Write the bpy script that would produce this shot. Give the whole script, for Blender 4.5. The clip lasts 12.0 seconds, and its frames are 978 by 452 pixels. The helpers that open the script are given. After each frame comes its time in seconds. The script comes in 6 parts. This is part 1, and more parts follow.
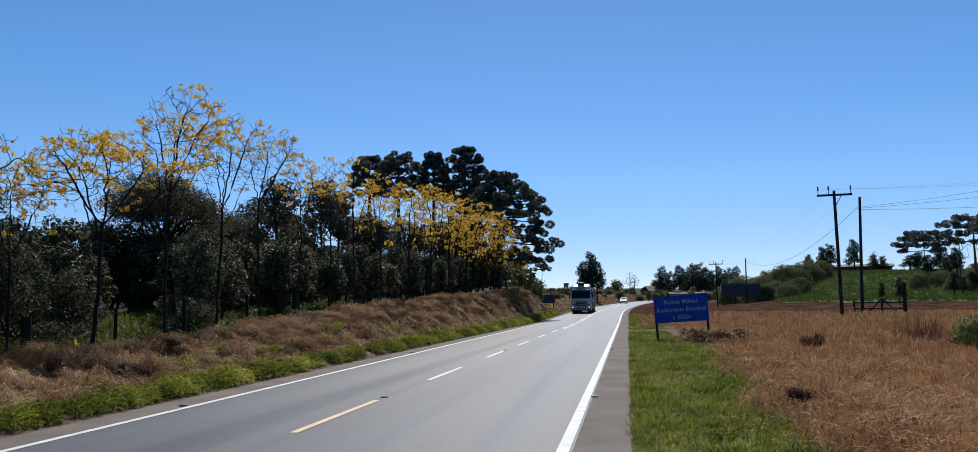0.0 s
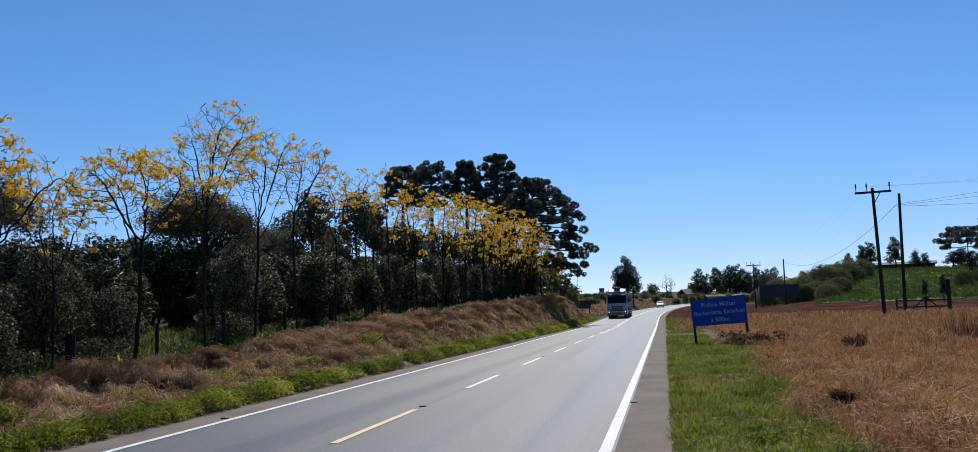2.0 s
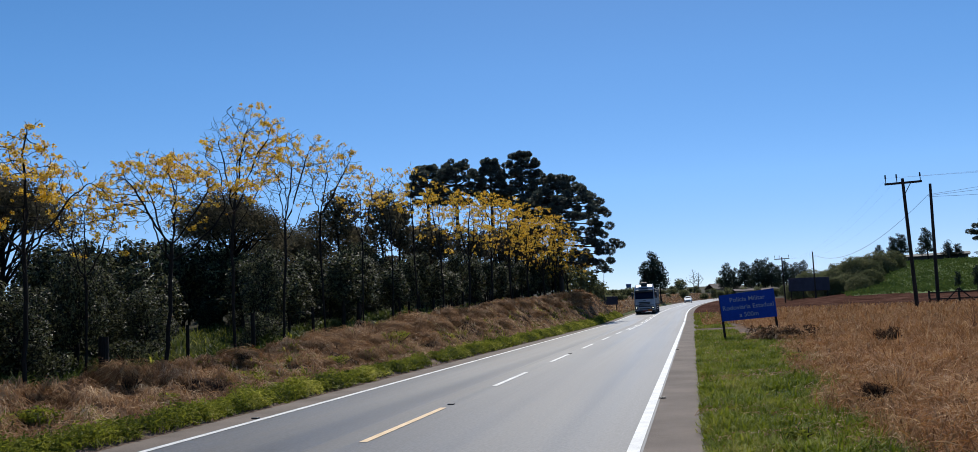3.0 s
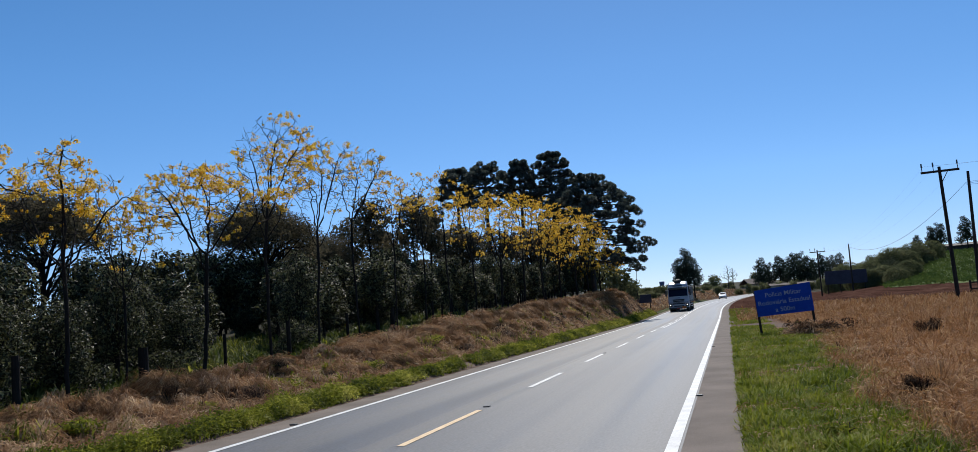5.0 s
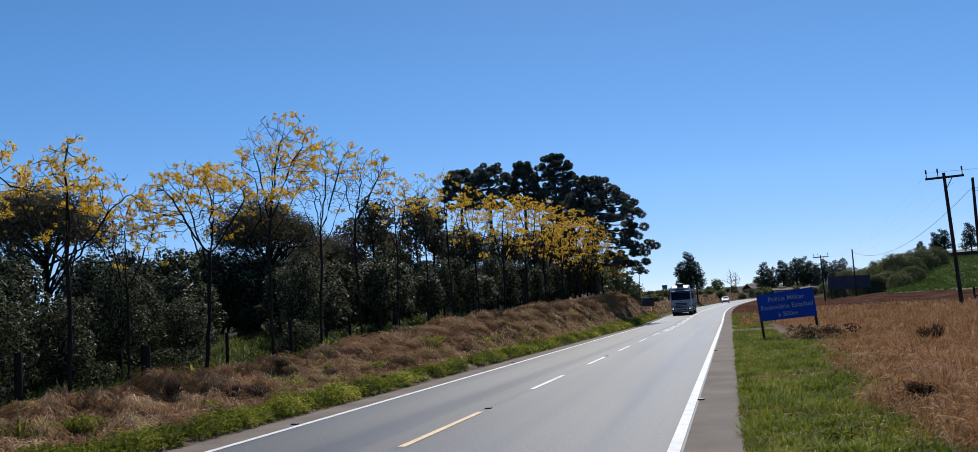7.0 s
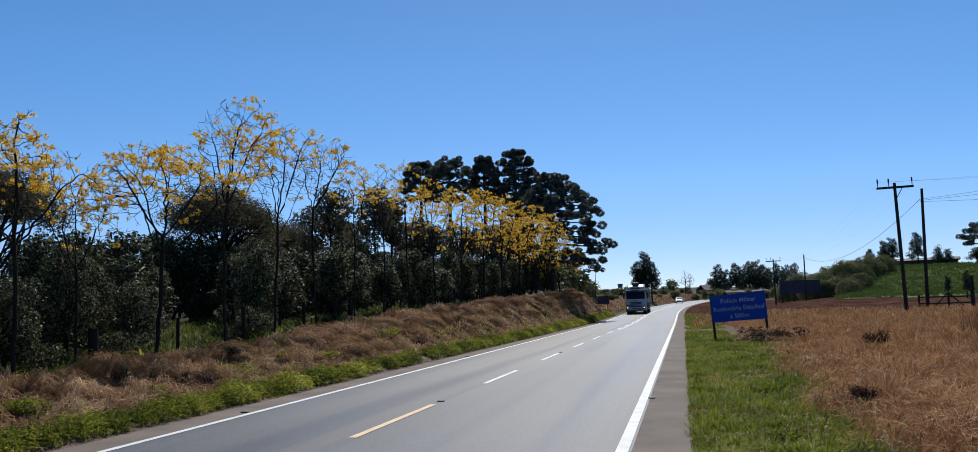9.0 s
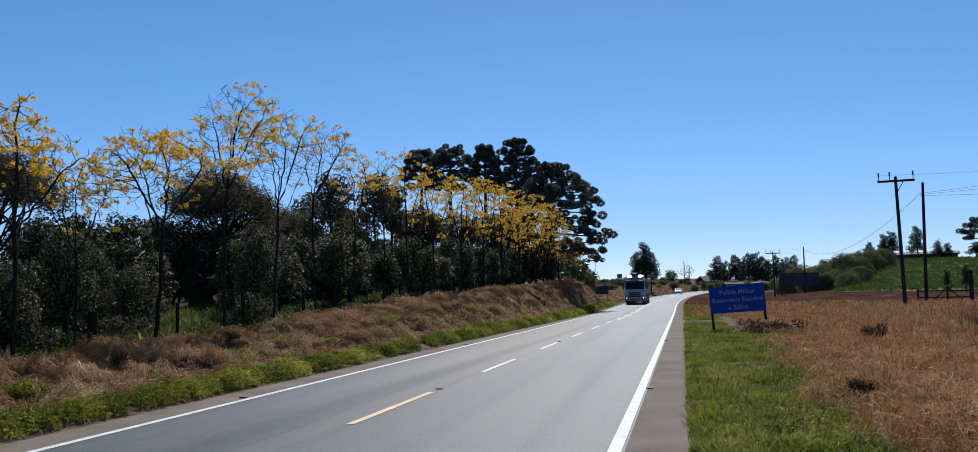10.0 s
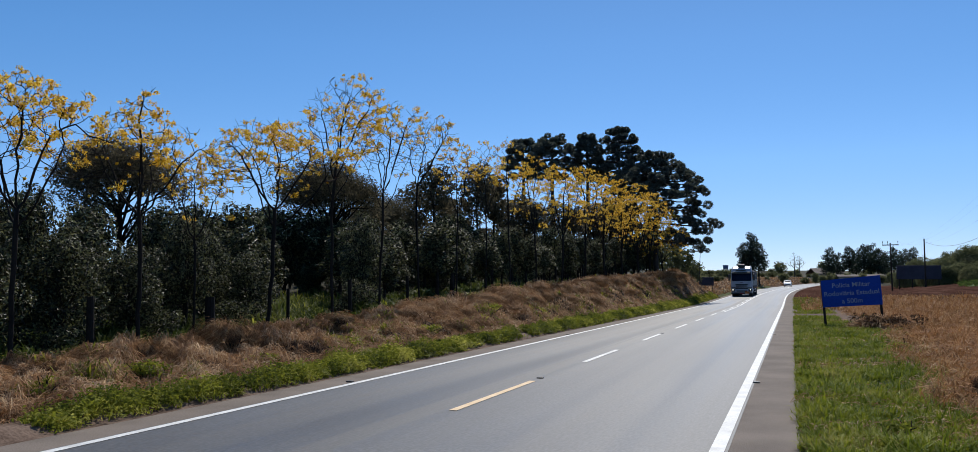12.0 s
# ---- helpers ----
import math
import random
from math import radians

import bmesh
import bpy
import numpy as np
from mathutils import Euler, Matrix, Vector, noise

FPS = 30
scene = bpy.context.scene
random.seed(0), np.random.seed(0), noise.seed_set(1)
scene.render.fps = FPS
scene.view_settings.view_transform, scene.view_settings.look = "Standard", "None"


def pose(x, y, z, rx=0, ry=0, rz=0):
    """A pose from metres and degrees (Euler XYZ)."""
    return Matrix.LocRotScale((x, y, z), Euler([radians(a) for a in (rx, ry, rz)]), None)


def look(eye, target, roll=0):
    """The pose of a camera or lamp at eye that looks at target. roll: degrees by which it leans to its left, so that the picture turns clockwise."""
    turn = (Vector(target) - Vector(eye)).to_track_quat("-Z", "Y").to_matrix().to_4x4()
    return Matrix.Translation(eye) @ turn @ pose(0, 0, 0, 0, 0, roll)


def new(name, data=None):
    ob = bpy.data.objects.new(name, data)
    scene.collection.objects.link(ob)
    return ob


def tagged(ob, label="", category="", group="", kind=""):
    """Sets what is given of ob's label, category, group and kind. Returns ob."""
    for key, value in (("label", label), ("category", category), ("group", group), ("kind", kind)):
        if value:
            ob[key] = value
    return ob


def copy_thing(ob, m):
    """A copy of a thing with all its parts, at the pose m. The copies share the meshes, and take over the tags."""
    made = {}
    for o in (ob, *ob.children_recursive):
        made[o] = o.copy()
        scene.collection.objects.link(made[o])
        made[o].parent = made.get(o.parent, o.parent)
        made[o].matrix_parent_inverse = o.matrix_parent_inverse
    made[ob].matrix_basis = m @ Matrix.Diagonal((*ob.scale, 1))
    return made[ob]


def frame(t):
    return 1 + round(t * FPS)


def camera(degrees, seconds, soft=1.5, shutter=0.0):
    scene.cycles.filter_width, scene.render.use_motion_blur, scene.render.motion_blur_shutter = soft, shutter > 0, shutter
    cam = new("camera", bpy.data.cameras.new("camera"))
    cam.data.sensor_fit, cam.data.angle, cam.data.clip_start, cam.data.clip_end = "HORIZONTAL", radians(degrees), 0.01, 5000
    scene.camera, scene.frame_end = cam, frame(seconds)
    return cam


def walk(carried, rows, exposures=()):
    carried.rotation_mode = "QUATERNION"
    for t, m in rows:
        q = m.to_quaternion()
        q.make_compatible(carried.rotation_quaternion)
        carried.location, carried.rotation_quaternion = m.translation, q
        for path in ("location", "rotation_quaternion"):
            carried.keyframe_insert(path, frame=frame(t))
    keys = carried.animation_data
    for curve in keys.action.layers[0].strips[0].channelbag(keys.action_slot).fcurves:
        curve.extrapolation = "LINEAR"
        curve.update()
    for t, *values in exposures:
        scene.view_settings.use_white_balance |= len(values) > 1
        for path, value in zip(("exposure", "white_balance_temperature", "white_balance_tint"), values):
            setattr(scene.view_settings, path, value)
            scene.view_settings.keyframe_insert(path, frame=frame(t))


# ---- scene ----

# camera: stands at the pavement edge and turns
cam = camera(59.0, 12.0, soft=0.5)
EYE = (0.0, 0.0, 1.7)
TURNS = [
    (0.0, 95.14, 0.48, 9.10), (0.5, 95.43, 0.66, 9.40), (1.0, 95.715, 1.07, 9.80), (1.5, 95.69, 1.49, 10.50),
    (2.0, 95.668, 1.77, 11.45), (2.5, 95.606, 2.05, 12.405), (3.0, 95.577, 2.52, 13.218), (5.0, 95.82, 3.99, 15.404),
    (5.5, 95.956, 3.83, 15.592), (6.0, 95.966, 3.59, 15.722), (6.5, 95.942, 3.48, 15.84), (8.5, 95.667, 2.13, 13.21),
    (9.0, 95.40, 1.635, 12.65), (9.5, 95.059, 1.215, 12.543), (10.0, 94.648, 0.94, 12.6), (10.5, 94.347, 0.765, 12.918),
    (11.0, 94.048, 0.638, 13.354), (11.5, 93.942, 0.62, 14.105), (11.8, 93.99, 0.46, 16.37), (11.9, 94.0, 0.35, 17.72),
    (12.0, 94.014, 0.23, 19.3)]
walk(cam, [(t, pose(*EYE, rx, ry, rz)) for t, rx, ry, rz in TURNS], exposures=[(0.0, 0.0), (12.0, 0.0)])

# daylight: high sun ahead, clear winter sky
SUN_EL, SUN_AZ = radians(48), radians(-4)
world = bpy.data.worlds.new("sky")
scene.world = world
world.use_nodes = True
wn = world.node_tree
sky = wn.nodes.new("ShaderNodeTexSky")
sky.sky_type = "NISHITA"
sky.sun_disc = False
sky.sun_elevation, sky.sun_rotation = SUN_EL, SUN_AZ
sky.altitude, sky.air_density, sky.dust_density, sky.ozone_density = 2500, 0.6, 0.5, 0.0
deep = wn.nodes.new("ShaderNodeHueSaturation")
deep.inputs["Saturation"].default_value = 1.46
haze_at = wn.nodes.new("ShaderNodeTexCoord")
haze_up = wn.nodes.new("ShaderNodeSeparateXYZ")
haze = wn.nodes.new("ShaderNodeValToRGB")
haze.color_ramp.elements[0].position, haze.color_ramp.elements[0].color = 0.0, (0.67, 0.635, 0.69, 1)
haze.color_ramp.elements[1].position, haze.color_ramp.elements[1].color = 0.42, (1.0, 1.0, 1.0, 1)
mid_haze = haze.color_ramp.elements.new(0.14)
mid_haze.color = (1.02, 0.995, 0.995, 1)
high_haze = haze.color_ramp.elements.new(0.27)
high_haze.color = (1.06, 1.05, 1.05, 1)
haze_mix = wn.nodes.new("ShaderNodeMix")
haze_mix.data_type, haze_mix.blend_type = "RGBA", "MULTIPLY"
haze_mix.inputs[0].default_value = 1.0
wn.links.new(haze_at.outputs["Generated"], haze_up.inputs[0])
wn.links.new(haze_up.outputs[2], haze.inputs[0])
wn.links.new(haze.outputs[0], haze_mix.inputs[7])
soften = wn.nodes.new("ShaderNodeGamma")
soften.inputs["Gamma"].default_value = 0.8
wn.links.new(sky.outputs[0], soften.inputs["Color"])
wn.links.new(soften.outputs[0], deep.inputs["Color"])
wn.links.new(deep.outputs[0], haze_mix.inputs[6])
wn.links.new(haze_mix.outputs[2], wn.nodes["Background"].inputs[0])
wn.nodes["Background"].inputs[1].default_value = 0.215
sun = new("sun", bpy.data.lights.new("sun", "SUN"))
sun.data.energy, sun.data.angle, sun.data.color = 4.3, radians(0.53), (1.0, 0.95, 0.87)
sun.matrix_world = look((400 * math.cos(SUN_EL) * math.sin(SUN_AZ), 400 * math.cos(SUN_EL) * math.cos(SUN_AZ), 400 * math.sin(SUN_EL)), (0, 0, 0))

# ---------------------------------------------------------------- materials


def ramp_node(nt, stops):
    r = nt.nodes.new("ShaderNodeValToRGB")
    els = r.color_ramp.elements
    while len(els) < len(stops):
        els.new(0.5)
    for e, (p, c) in zip(els, stops):
        e.position, e.color = p, (*c, 1)
    return r


def surface(name, dark, light, scale=1.0, rough=0.8, bump=0.0, fine=12.0, metal=0.0, spec=0.5, stretch=(1, 1, 1), mid=None):
    """A worn surface: broad patches and fine grain at real size, with relief."""
    m = bpy.data.materials.new(name)
    m.use_nodes = True
    nt = m.node_tree
    b = nt.nodes["Principled BSDF"]
    geo = nt.nodes.new("ShaderNodeNewGeometry")
    mp = nt.nodes.new("ShaderNodeMapping")
    mp.inputs["Scale"].default_value = stretch
    nt.links.new(geo.outputs["Position"], mp.inputs[0])
    n1, n2 = nt.nodes.new("ShaderNodeTexNoise"), nt.nodes.new("ShaderNodeTexNoise")
    n1.inputs["Scale"].default_value, n2.inputs["Scale"].default_value = scale, scale * fine
    n1.inputs["Detail"].default_value, n2.inputs["Detail"].default_value = 5, 4
    for n in (n1, n2):
        nt.links.new(mp.outputs[0], n.inputs["Vector"])
    mix = nt.nodes.new("ShaderNodeMath")
    mix.operation = "MULTIPLY_ADD"
    mix.inputs[1].default_value = 0.45
    half = nt.nodes.new("ShaderNodeMath")
    half.operation = "MULTIPLY"
    half.inputs[1].default_value = 0.55
    nt.links.new(n1.outputs[0], half.inputs[0])
    nt.links.new(n2.outputs[0], mix.inputs[0])
    nt.links.new(half.outputs[0], mix.inputs[2])
    stops = [(0.36, dark), (0.64, light)] if mid is None else [(0.36, dark), (0.5, mid), (0.64, light)]
    r = ramp_node(nt, stops)
    nt.links.new(mix.outputs[0], r.inputs[0])
    nt.links.new(r.outputs[0], b.inputs["Base Color"])
    b.inputs["Roughness"].default_value, b.inputs["Metallic"].default_value = rough, metal
    b.inputs["Specular IOR Level"].default_value = spec
    if bump:
        bp = nt.nodes.new("ShaderNodeBump")
        bp.inputs["Strength"].default_value, bp.inputs["Distance"].default_value = 0.6, bump
        nt.links.new(n2.outputs[0], bp.inputs["Height"])
        nt.links.new(bp.outputs[0], b.inputs["Normal"])
    return m


def leafy(name, stops, rough=0.5, thin=0.3, spec=0.5, patch=0.0):
    """Thin leaves, petals or straw: each piece has its own tone, and light passes through it. patch: broad tone patches, per metre."""
    m = bpy.data.materials.new(name)
    m.use_nodes = True
    nt = m.node_tree
    b, out = nt.nodes["Principled BSDF"], nt.nodes["Material Output"]
    geo = nt.nodes.new("ShaderNodeNewGeometry")
    n = len(stops)
    r = ramp_node(nt, [(i / max(1, n - 1), c) for i, c in enumerate(stops)])
    src = geo.outputs["Random Per Island"]
    if patch:
        nz = nt.nodes.new("ShaderNodeTexNoise")
        nz.inputs["Scale"].default_value = patch
        nz.inputs["Detail"].default_value = 3
        nt.links.new(geo.outputs["Position"], nz.inputs["Vector"])
        st = nt.nodes.new("ShaderNodeMapRange")
        st.inputs[1].default_value, st.inputs[2].default_value = 0.3, 0.7
        nt.links.new(nz.outputs[0], st.inputs[0])
        ad = nt.nodes.new("ShaderNodeMix")
        ad.inputs[0].default_value = 0.62
        nt.links.new(src, ad.inputs[2])
        nt.links.new(st.outputs[0], ad.inputs[3])
        src = ad.outputs[0]
    nt.links.new(src, r.inputs[0])
    nt.links.new(r.outputs[0], b.inputs["Base Color"])
    b.inputs["Roughness"].default_value = rough
    b.inputs["Specular IOR Level"].default_value = spec
    if thin:
        tr = nt.nodes.new("ShaderNodeBsdfTranslucent")
        nt.links.new(r.outputs[0], tr.inputs[0])
        mx = nt.nodes.new("ShaderNodeMixShader")
        mx.inputs[0].default_value = thin
        nt.links.new(b.outputs[0], mx.inputs[1])
        nt.links.new(tr.outputs[0], mx.inputs[2])
        nt.links.new(mx.outputs[0], out.inputs[0])
    return m


M_ASPHALT = surface("asphalt", (0.052, 0.051, 0.051), (0.108, 0.106, 0.103), 0.5, 0.48, 0.002, 90, stretch=(1, 0.12, 1))


def wheel_tracks(m):
    """Darker rolled bands and a paler crown along the lanes, by distance across the road."""
    nt = m.node_tree
    bs = nt.nodes["Principled BSDF"]
    old = bs.inputs["Base Color"].links[0].from_socket
    geo = nt.nodes.new("ShaderNodeNewGeometry")
    uv = nt.nodes.new("ShaderNodeUVMap")
    sep = nt.nodes.new("ShaderNodeSeparateXYZ")
    nt.links.new(uv.outputs[0], sep.inputs[0])
    wav = nt.nodes.new("ShaderNodeTexNoise")
    wav.inputs["Scale"].default_value = 1.0
    wav.inputs["Detail"].default_value = 4
    mp = nt.nodes.new("ShaderNodeMapping")
    mp.inputs["Scale"].default_value = (1.5, 0.02, 1)
    nt.links.new(uv.outputs[0], mp.inputs[0])
    nt.links.new(mp.outputs[0], wav.inputs["Vector"])
    r = ramp_node(nt, [(0.30, (0.72, 0.72, 0.725)), (0.5, (0.98, 0.98, 0.98)), (0.70, (1.2, 1.195, 1.19))])
    across = nt.nodes.new("ShaderNodeMapRange")
    across.inputs[1].default_value, across.inputs[2].default_value = -3.4, 3.4
    nt.links.new(sep.outputs[0], across.inputs[0])
    lanes = ((-3.4, 0.3), (-2.9, 0.75), (-2.3, 0.4), (-1.75, 0.35), (-1.3, 0.8), (-0.9, 0.75), (-0.82, -0.25), (-0.52, -0.2), (-0.42, 0.55), (0.5, 0.72), (1.2, 0.52), (1.8, 0.55), (2.4, 0.72), (2.9, 0.55), (3.3, 0.2))
    band = ramp_node(nt, [((u + 3.4) / 6.8, (v, v, v)) for u, v in lanes])
    nt.links.new(across.outputs[0], band.inputs[0])
    both = nt.nodes.new("ShaderNodeMath")
    both.operation = "MULTIPLY_ADD"
    both.inputs[1].default_value = 0.34
    nt.links.new(band.outputs[0], both.inputs[0])
    calm = nt.nodes.new("ShaderNodeMapRange")
    calm.inputs[1].default_value, calm.inputs[2].default_value = 0.25, 0.75
    calm.inputs[3].default_value, calm.inputs[4].default_value = 0.37, 0.63
    nt.links.new(wav.outputs[0], calm.inputs[0])
    nt.links.new(calm.outputs[0], both.inputs[2])
    centred = nt.nodes.new("ShaderNodeMath")
    centred.operation = "SUBTRACT"
    centred.inputs[1].default_value = 0.17
    nt.links.new(both.outputs[0], centred.inputs[0])
    nt.links.new(centred.outputs[0], r.inputs[0])
    mul = nt.nodes.new("ShaderNodeMix")
    mul.data_type, mul.blend_type = "RGBA", "MULTIPLY"
    mul.inputs[0].default_value = 1.0
    nt.links.new(old, mul.inputs[6])
    nt.links.new(r.outputs[0], mul.inputs[7])
    grit = nt.nodes.new("ShaderNodeTexNoise")
    grit.inputs["Scale"].default_value, grit.inputs["Detail"].default_value = 22.0, 6
    nt.links.new(geo.outputs["Position"], grit.inputs["Vector"])
    gr = ramp_node(nt, [(0.36, (0.74, 0.74, 0.74)), (0.5, (1.0, 1.0, 1.0)), (0.64, (1.3, 1.3, 1.3))])
    nt.links.new(grit.outputs[0], gr.inputs[0])
    mul2 = nt.nodes.new("ShaderNodeMix")
    mul2.data_type, mul2.blend_type = "RGBA", "MULTIPLY"
    mul2.inputs[0].default_value = 1.0
    nt.links.new(mul.outputs[2], mul2.inputs[6])
    nt.links.new(gr.outputs[0], mul2.inputs[7])
    nt.links.new(mul2.outputs[2], bs.inputs["Base Color"])
    rr = nt.nodes.new("ShaderNodeMapRange")
    rr.inputs[1].default_value, rr.inputs[2].default_value = 0.3, 0.7
    rr.inputs[3].default_value, rr.inputs[4].default_value = 0.60, 0.36
    nt.links.new(centred.outputs[0], rr.inputs[0])
    nt.links.new(rr.outputs[0], bs.inputs["Roughness"])


wheel_tracks(M_ASPHALT)
M_SHOULDER = surface("shoulder_asphalt", (0.13, 0.108, 0.09), (0.225, 0.186, 0.155), 0.9, 0.85, 0.012, 60, spec=0.12)
M_WHITE = surface("road_white", (0.5, 0.5, 0.48), (0.78, 0.78, 0.75), 3, 0.6, 0.002, 12)
M_YELLOW = surface("road_yellow", (0.58, 0.39, 0.18), (0.78, 0.57, 0.33), 3, 0.6, 0.002, 12)
M_SOIL = surface("red_soil", (0.032, 0.015, 0.011), (0.135, 0.075, 0.056), 0.35, 1.0, 0.12, 10, mid=(0.072, 0.036, 0.026), spec=0.0)
M_VERGE = surface("verge_ground", (0.045, 0.05, 0.012), (0.15, 0.13, 0.045), 0.8, 0.95, 0.04, 14, mid=(0.06, 0.08, 0.02), spec=0.12)
M_DRYGROUND = surface("dry_ground", (0.028, 0.014, 0.008), (0.14, 0.075, 0.038), 0.6, 0.95, 0.05, 14, spec=0.12)
M_BANK = surface("bank_ground", (0.018, 0.011, 0.007), (0.085, 0.048, 0.03), 0.8, 0.95, 0.06, 12, spec=0.12)
M_CROP = surface("crop_hill", (0.06, 0.09, 0.024), (0.115, 0.155, 0.04), 0.08, 0.9, 0.2, 9, spec=0.12)
M_LIP = surface("eroded_soil", (0.07, 0.043, 0.03), (0.20, 0.14, 0.105), 2.5, 0.95, 0.03, 9, spec=0.12)
# floor under the trees, coloured darker to carry the shade there
M_FOREST_SHADE = surface("forest_floor_shade", (0.014, 0.013, 0.008), (0.045, 0.04, 0.02), 0.7, 0.95, 0.05, 10, spec=0.12)
M_FAR = surface("far_land", (0.03, 0.033, 0.018), (0.075, 0.06, 0.035), 0.01, 0.95, 0, 9, spec=0.12)
M_BARK = surface("bark", (0.007, 0.006, 0.005), (0.026, 0.021, 0.017), 3, 0.9, 0.02, 10, stretch=(1, 1, 0.25), spec=0.15)
M_BARK2 = surface("conifer_bark", (0.02, 0.016, 0.013), (0.06, 0.05, 0.042), 2, 0.9, 0.03, 10)
M_FLOWER = leafy("yellow_petals", [(0.48, 0.24, 0.009), (0.88, 0.56, 0.033), (0.97, 0.79, 0.24)], 0.6, 0.55, 0.1)
# palest leaf tone paints in glints, the near-black one the shade between leaves
M_MATE = leafy("dark_glint_leaves", [(0.009, 0.010, 0.004), (0.024, 0.027, 0.011), (0.2, 0.205, 0.095)], 0.5, 0.3, 0.24)
M_UMBR = leafy("olive_dark_leaves", [(0.045, 0.042, 0.025), (0.10, 0.088, 0.052), (0.17, 0.14, 0.088)], 0.75, 0.5, 0.08)
M_ARAU = leafy("araucaria_needles", [(0.04, 0.05, 0.044), (0.085, 0.105, 0.085), (0.17, 0.185, 0.15)], 0.5, 0.42, 0.4)
M_EUCA = leafy("grey_green_leaves", [(0.014, 0.024, 0.014), (0.04, 0.056, 0.032)], 0.6, 0.3, 0.2)
M_SHRUB = leafy("shrub_leaves", [(0.06, 0.072, 0.03), (0.14, 0.15, 0.068), (0.26, 0.245, 0.13)], 0.8, 0.55, 0.06, 0.25)
M_STRAW = leafy("dry_grass_blades", [(0.10, 0.04, 0.017), (0.385, 0.185, 0.068), (0.76, 0.50, 0.25)], 0.7, 0.24, 0.1, 2.2)
M_BANKSTRAW = leafy("bank_straw_blades", [(0.05, 0.024, 0.013), (0.37, 0.205, 0.1), (0.9, 0.68, 0.42)], 0.7, 0.28, 0.1, 1.6)
M_GRASS = leafy("green_grass_blades", [(0.045, 0.058, 0.008), (0.135, 0.175, 0.012), (0.25, 0.265, 0.024), (0.42, 0.37, 0.13)], 0.6, 0.4, 0.08, 0.8)
M_WEED = leafy("weed_leaves", [(0.02, 0.034, 0.006), (0.11, 0.13, 0.018), (0.29, 0.295, 0.032), (0.66, 0.6, 0.15)], 0.55, 0.48, 0.1, 0.8)
M_TUSSOCK = leafy("rusty_grass_blades", [(0.12, 0.052, 0.022), (0.31, 0.155, 0.062), (0.5, 0.32, 0.16)], 0.7, 0.35, 0.08)
M_REED = leafy("red_brown_stalks", [(0.06, 0.027, 0.018), (0.15, 0.075, 0.045), (0.27, 0.16, 0.10)], 0.8, 0.3, 0.05)
M_CLOD = leafy("soil_litter", [(0.07, 0.034, 0.022), (0.13, 0.07, 0.045), (0.22, 0.14, 0.09)], 0.9, 0.25, 0.05)
# dead brush; also the dark masses added for shaded hollows
M_DEAD_SHADE = leafy("dead_brush_and_shade", [(0.03, 0.016, 0.01), (0.08, 0.045, 0.026), (0.17, 0.11, 0.065)], 0.9, 0.25, 0.05)
M_BROADLEAF = leafy("bright_broad_leaves", [(0.03, 0.07, 0.012), (0.09, 0.15, 0.025), (0.17, 0.22, 0.05)], 0.5, 0.35, 0.4)
M_CROPLEAF = leafy("crop_leaves", [(0.065, 0.095, 0.022), (0.11, 0.15, 0.036), (0.15, 0.185, 0.05)], 1.0, 0.3, 0.0, 0.15)
M_UNDER = leafy("undergrowth_leaves", [(0.03, 0.042, 0.008), (0.075, 0.1, 0.02), (0.18, 0.17, 0.055)], 0.6, 0.35, 0.1, 0.6)
M_WOOD = surface("weathered_wood", (0.013, 0.010, 0.008), (0.046, 0.036, 0.029), 4, 0.85, 0.01, 8, stretch=(1, 1, 0.2), spec=0.15)
M_SIGNBLUE = surface("sign_blue", (0.003, 0.035, 0.24), (0.006, 0.05, 0.31), 1.5, 0.6, 0, 8, spec=0.15)
M_SIGNTEXT = surface("sign_letters", (0.16, 0.21, 0.27), (0.27, 0.32, 0.38), 3, 0.5, 0, 8)
M_DARKBOARD = surface("board_back", (0.016, 0.014, 0.026), (0.036, 0.032, 0.052), 0.8, 0.7, 0, 10)
M_TRUCKWHITE = surface("truck_white", (0.30, 0.30, 0.33), (0.44, 0.44, 0.46), 1.2, 0.3, 0, 10)
M_CARWHITE = surface("car_white", (0.72, 0.72, 0.72), (0.82, 0.82, 0.82), 1.2, 0.22, 0, 10)
M_PLASTIC = surface("black_plastic", (0.012, 0.012, 0.013), (0.03, 0.03, 0.03), 3, 0.5, 0, 10)
M_RUBBER = surface("rubber", (0.012, 0.012, 0.012), (0.03, 0.03, 0.028), 5, 0.8, 0.003, 10)
M_STEEL = surface("steel", (0.25, 0.25, 0.25), (0.45, 0.45, 0.45), 5, 0.4, 0, 10, metal=0.8)
M_CHASSIS = surface("chassis", (0.015, 0.014, 0.013), (0.05, 0.04, 0.035), 2, 0.7, 0, 10)
M_TARP = surface("tarp", (0.012, 0.012, 0.014), (0.035, 0.034, 0.036), 0.8, 0.7, 0.02, 6, spec=0.2)
M_SIDEBOARD = surface("trailer_boards", (0.28, 0.25, 0.21), (0.5, 0.46, 0.4), 1.5, 0.6, 0, 9)
M_ORANGE = surface("orange_paint", (0.55, 0.12, 0.015), (0.7, 0.2, 0.03), 3, 0.6, 0, 9)
M_RED = surface("red_paint", (0.35, 0.02, 0.015), (0.5, 0.05, 0.03), 3, 0.5, 0, 9)
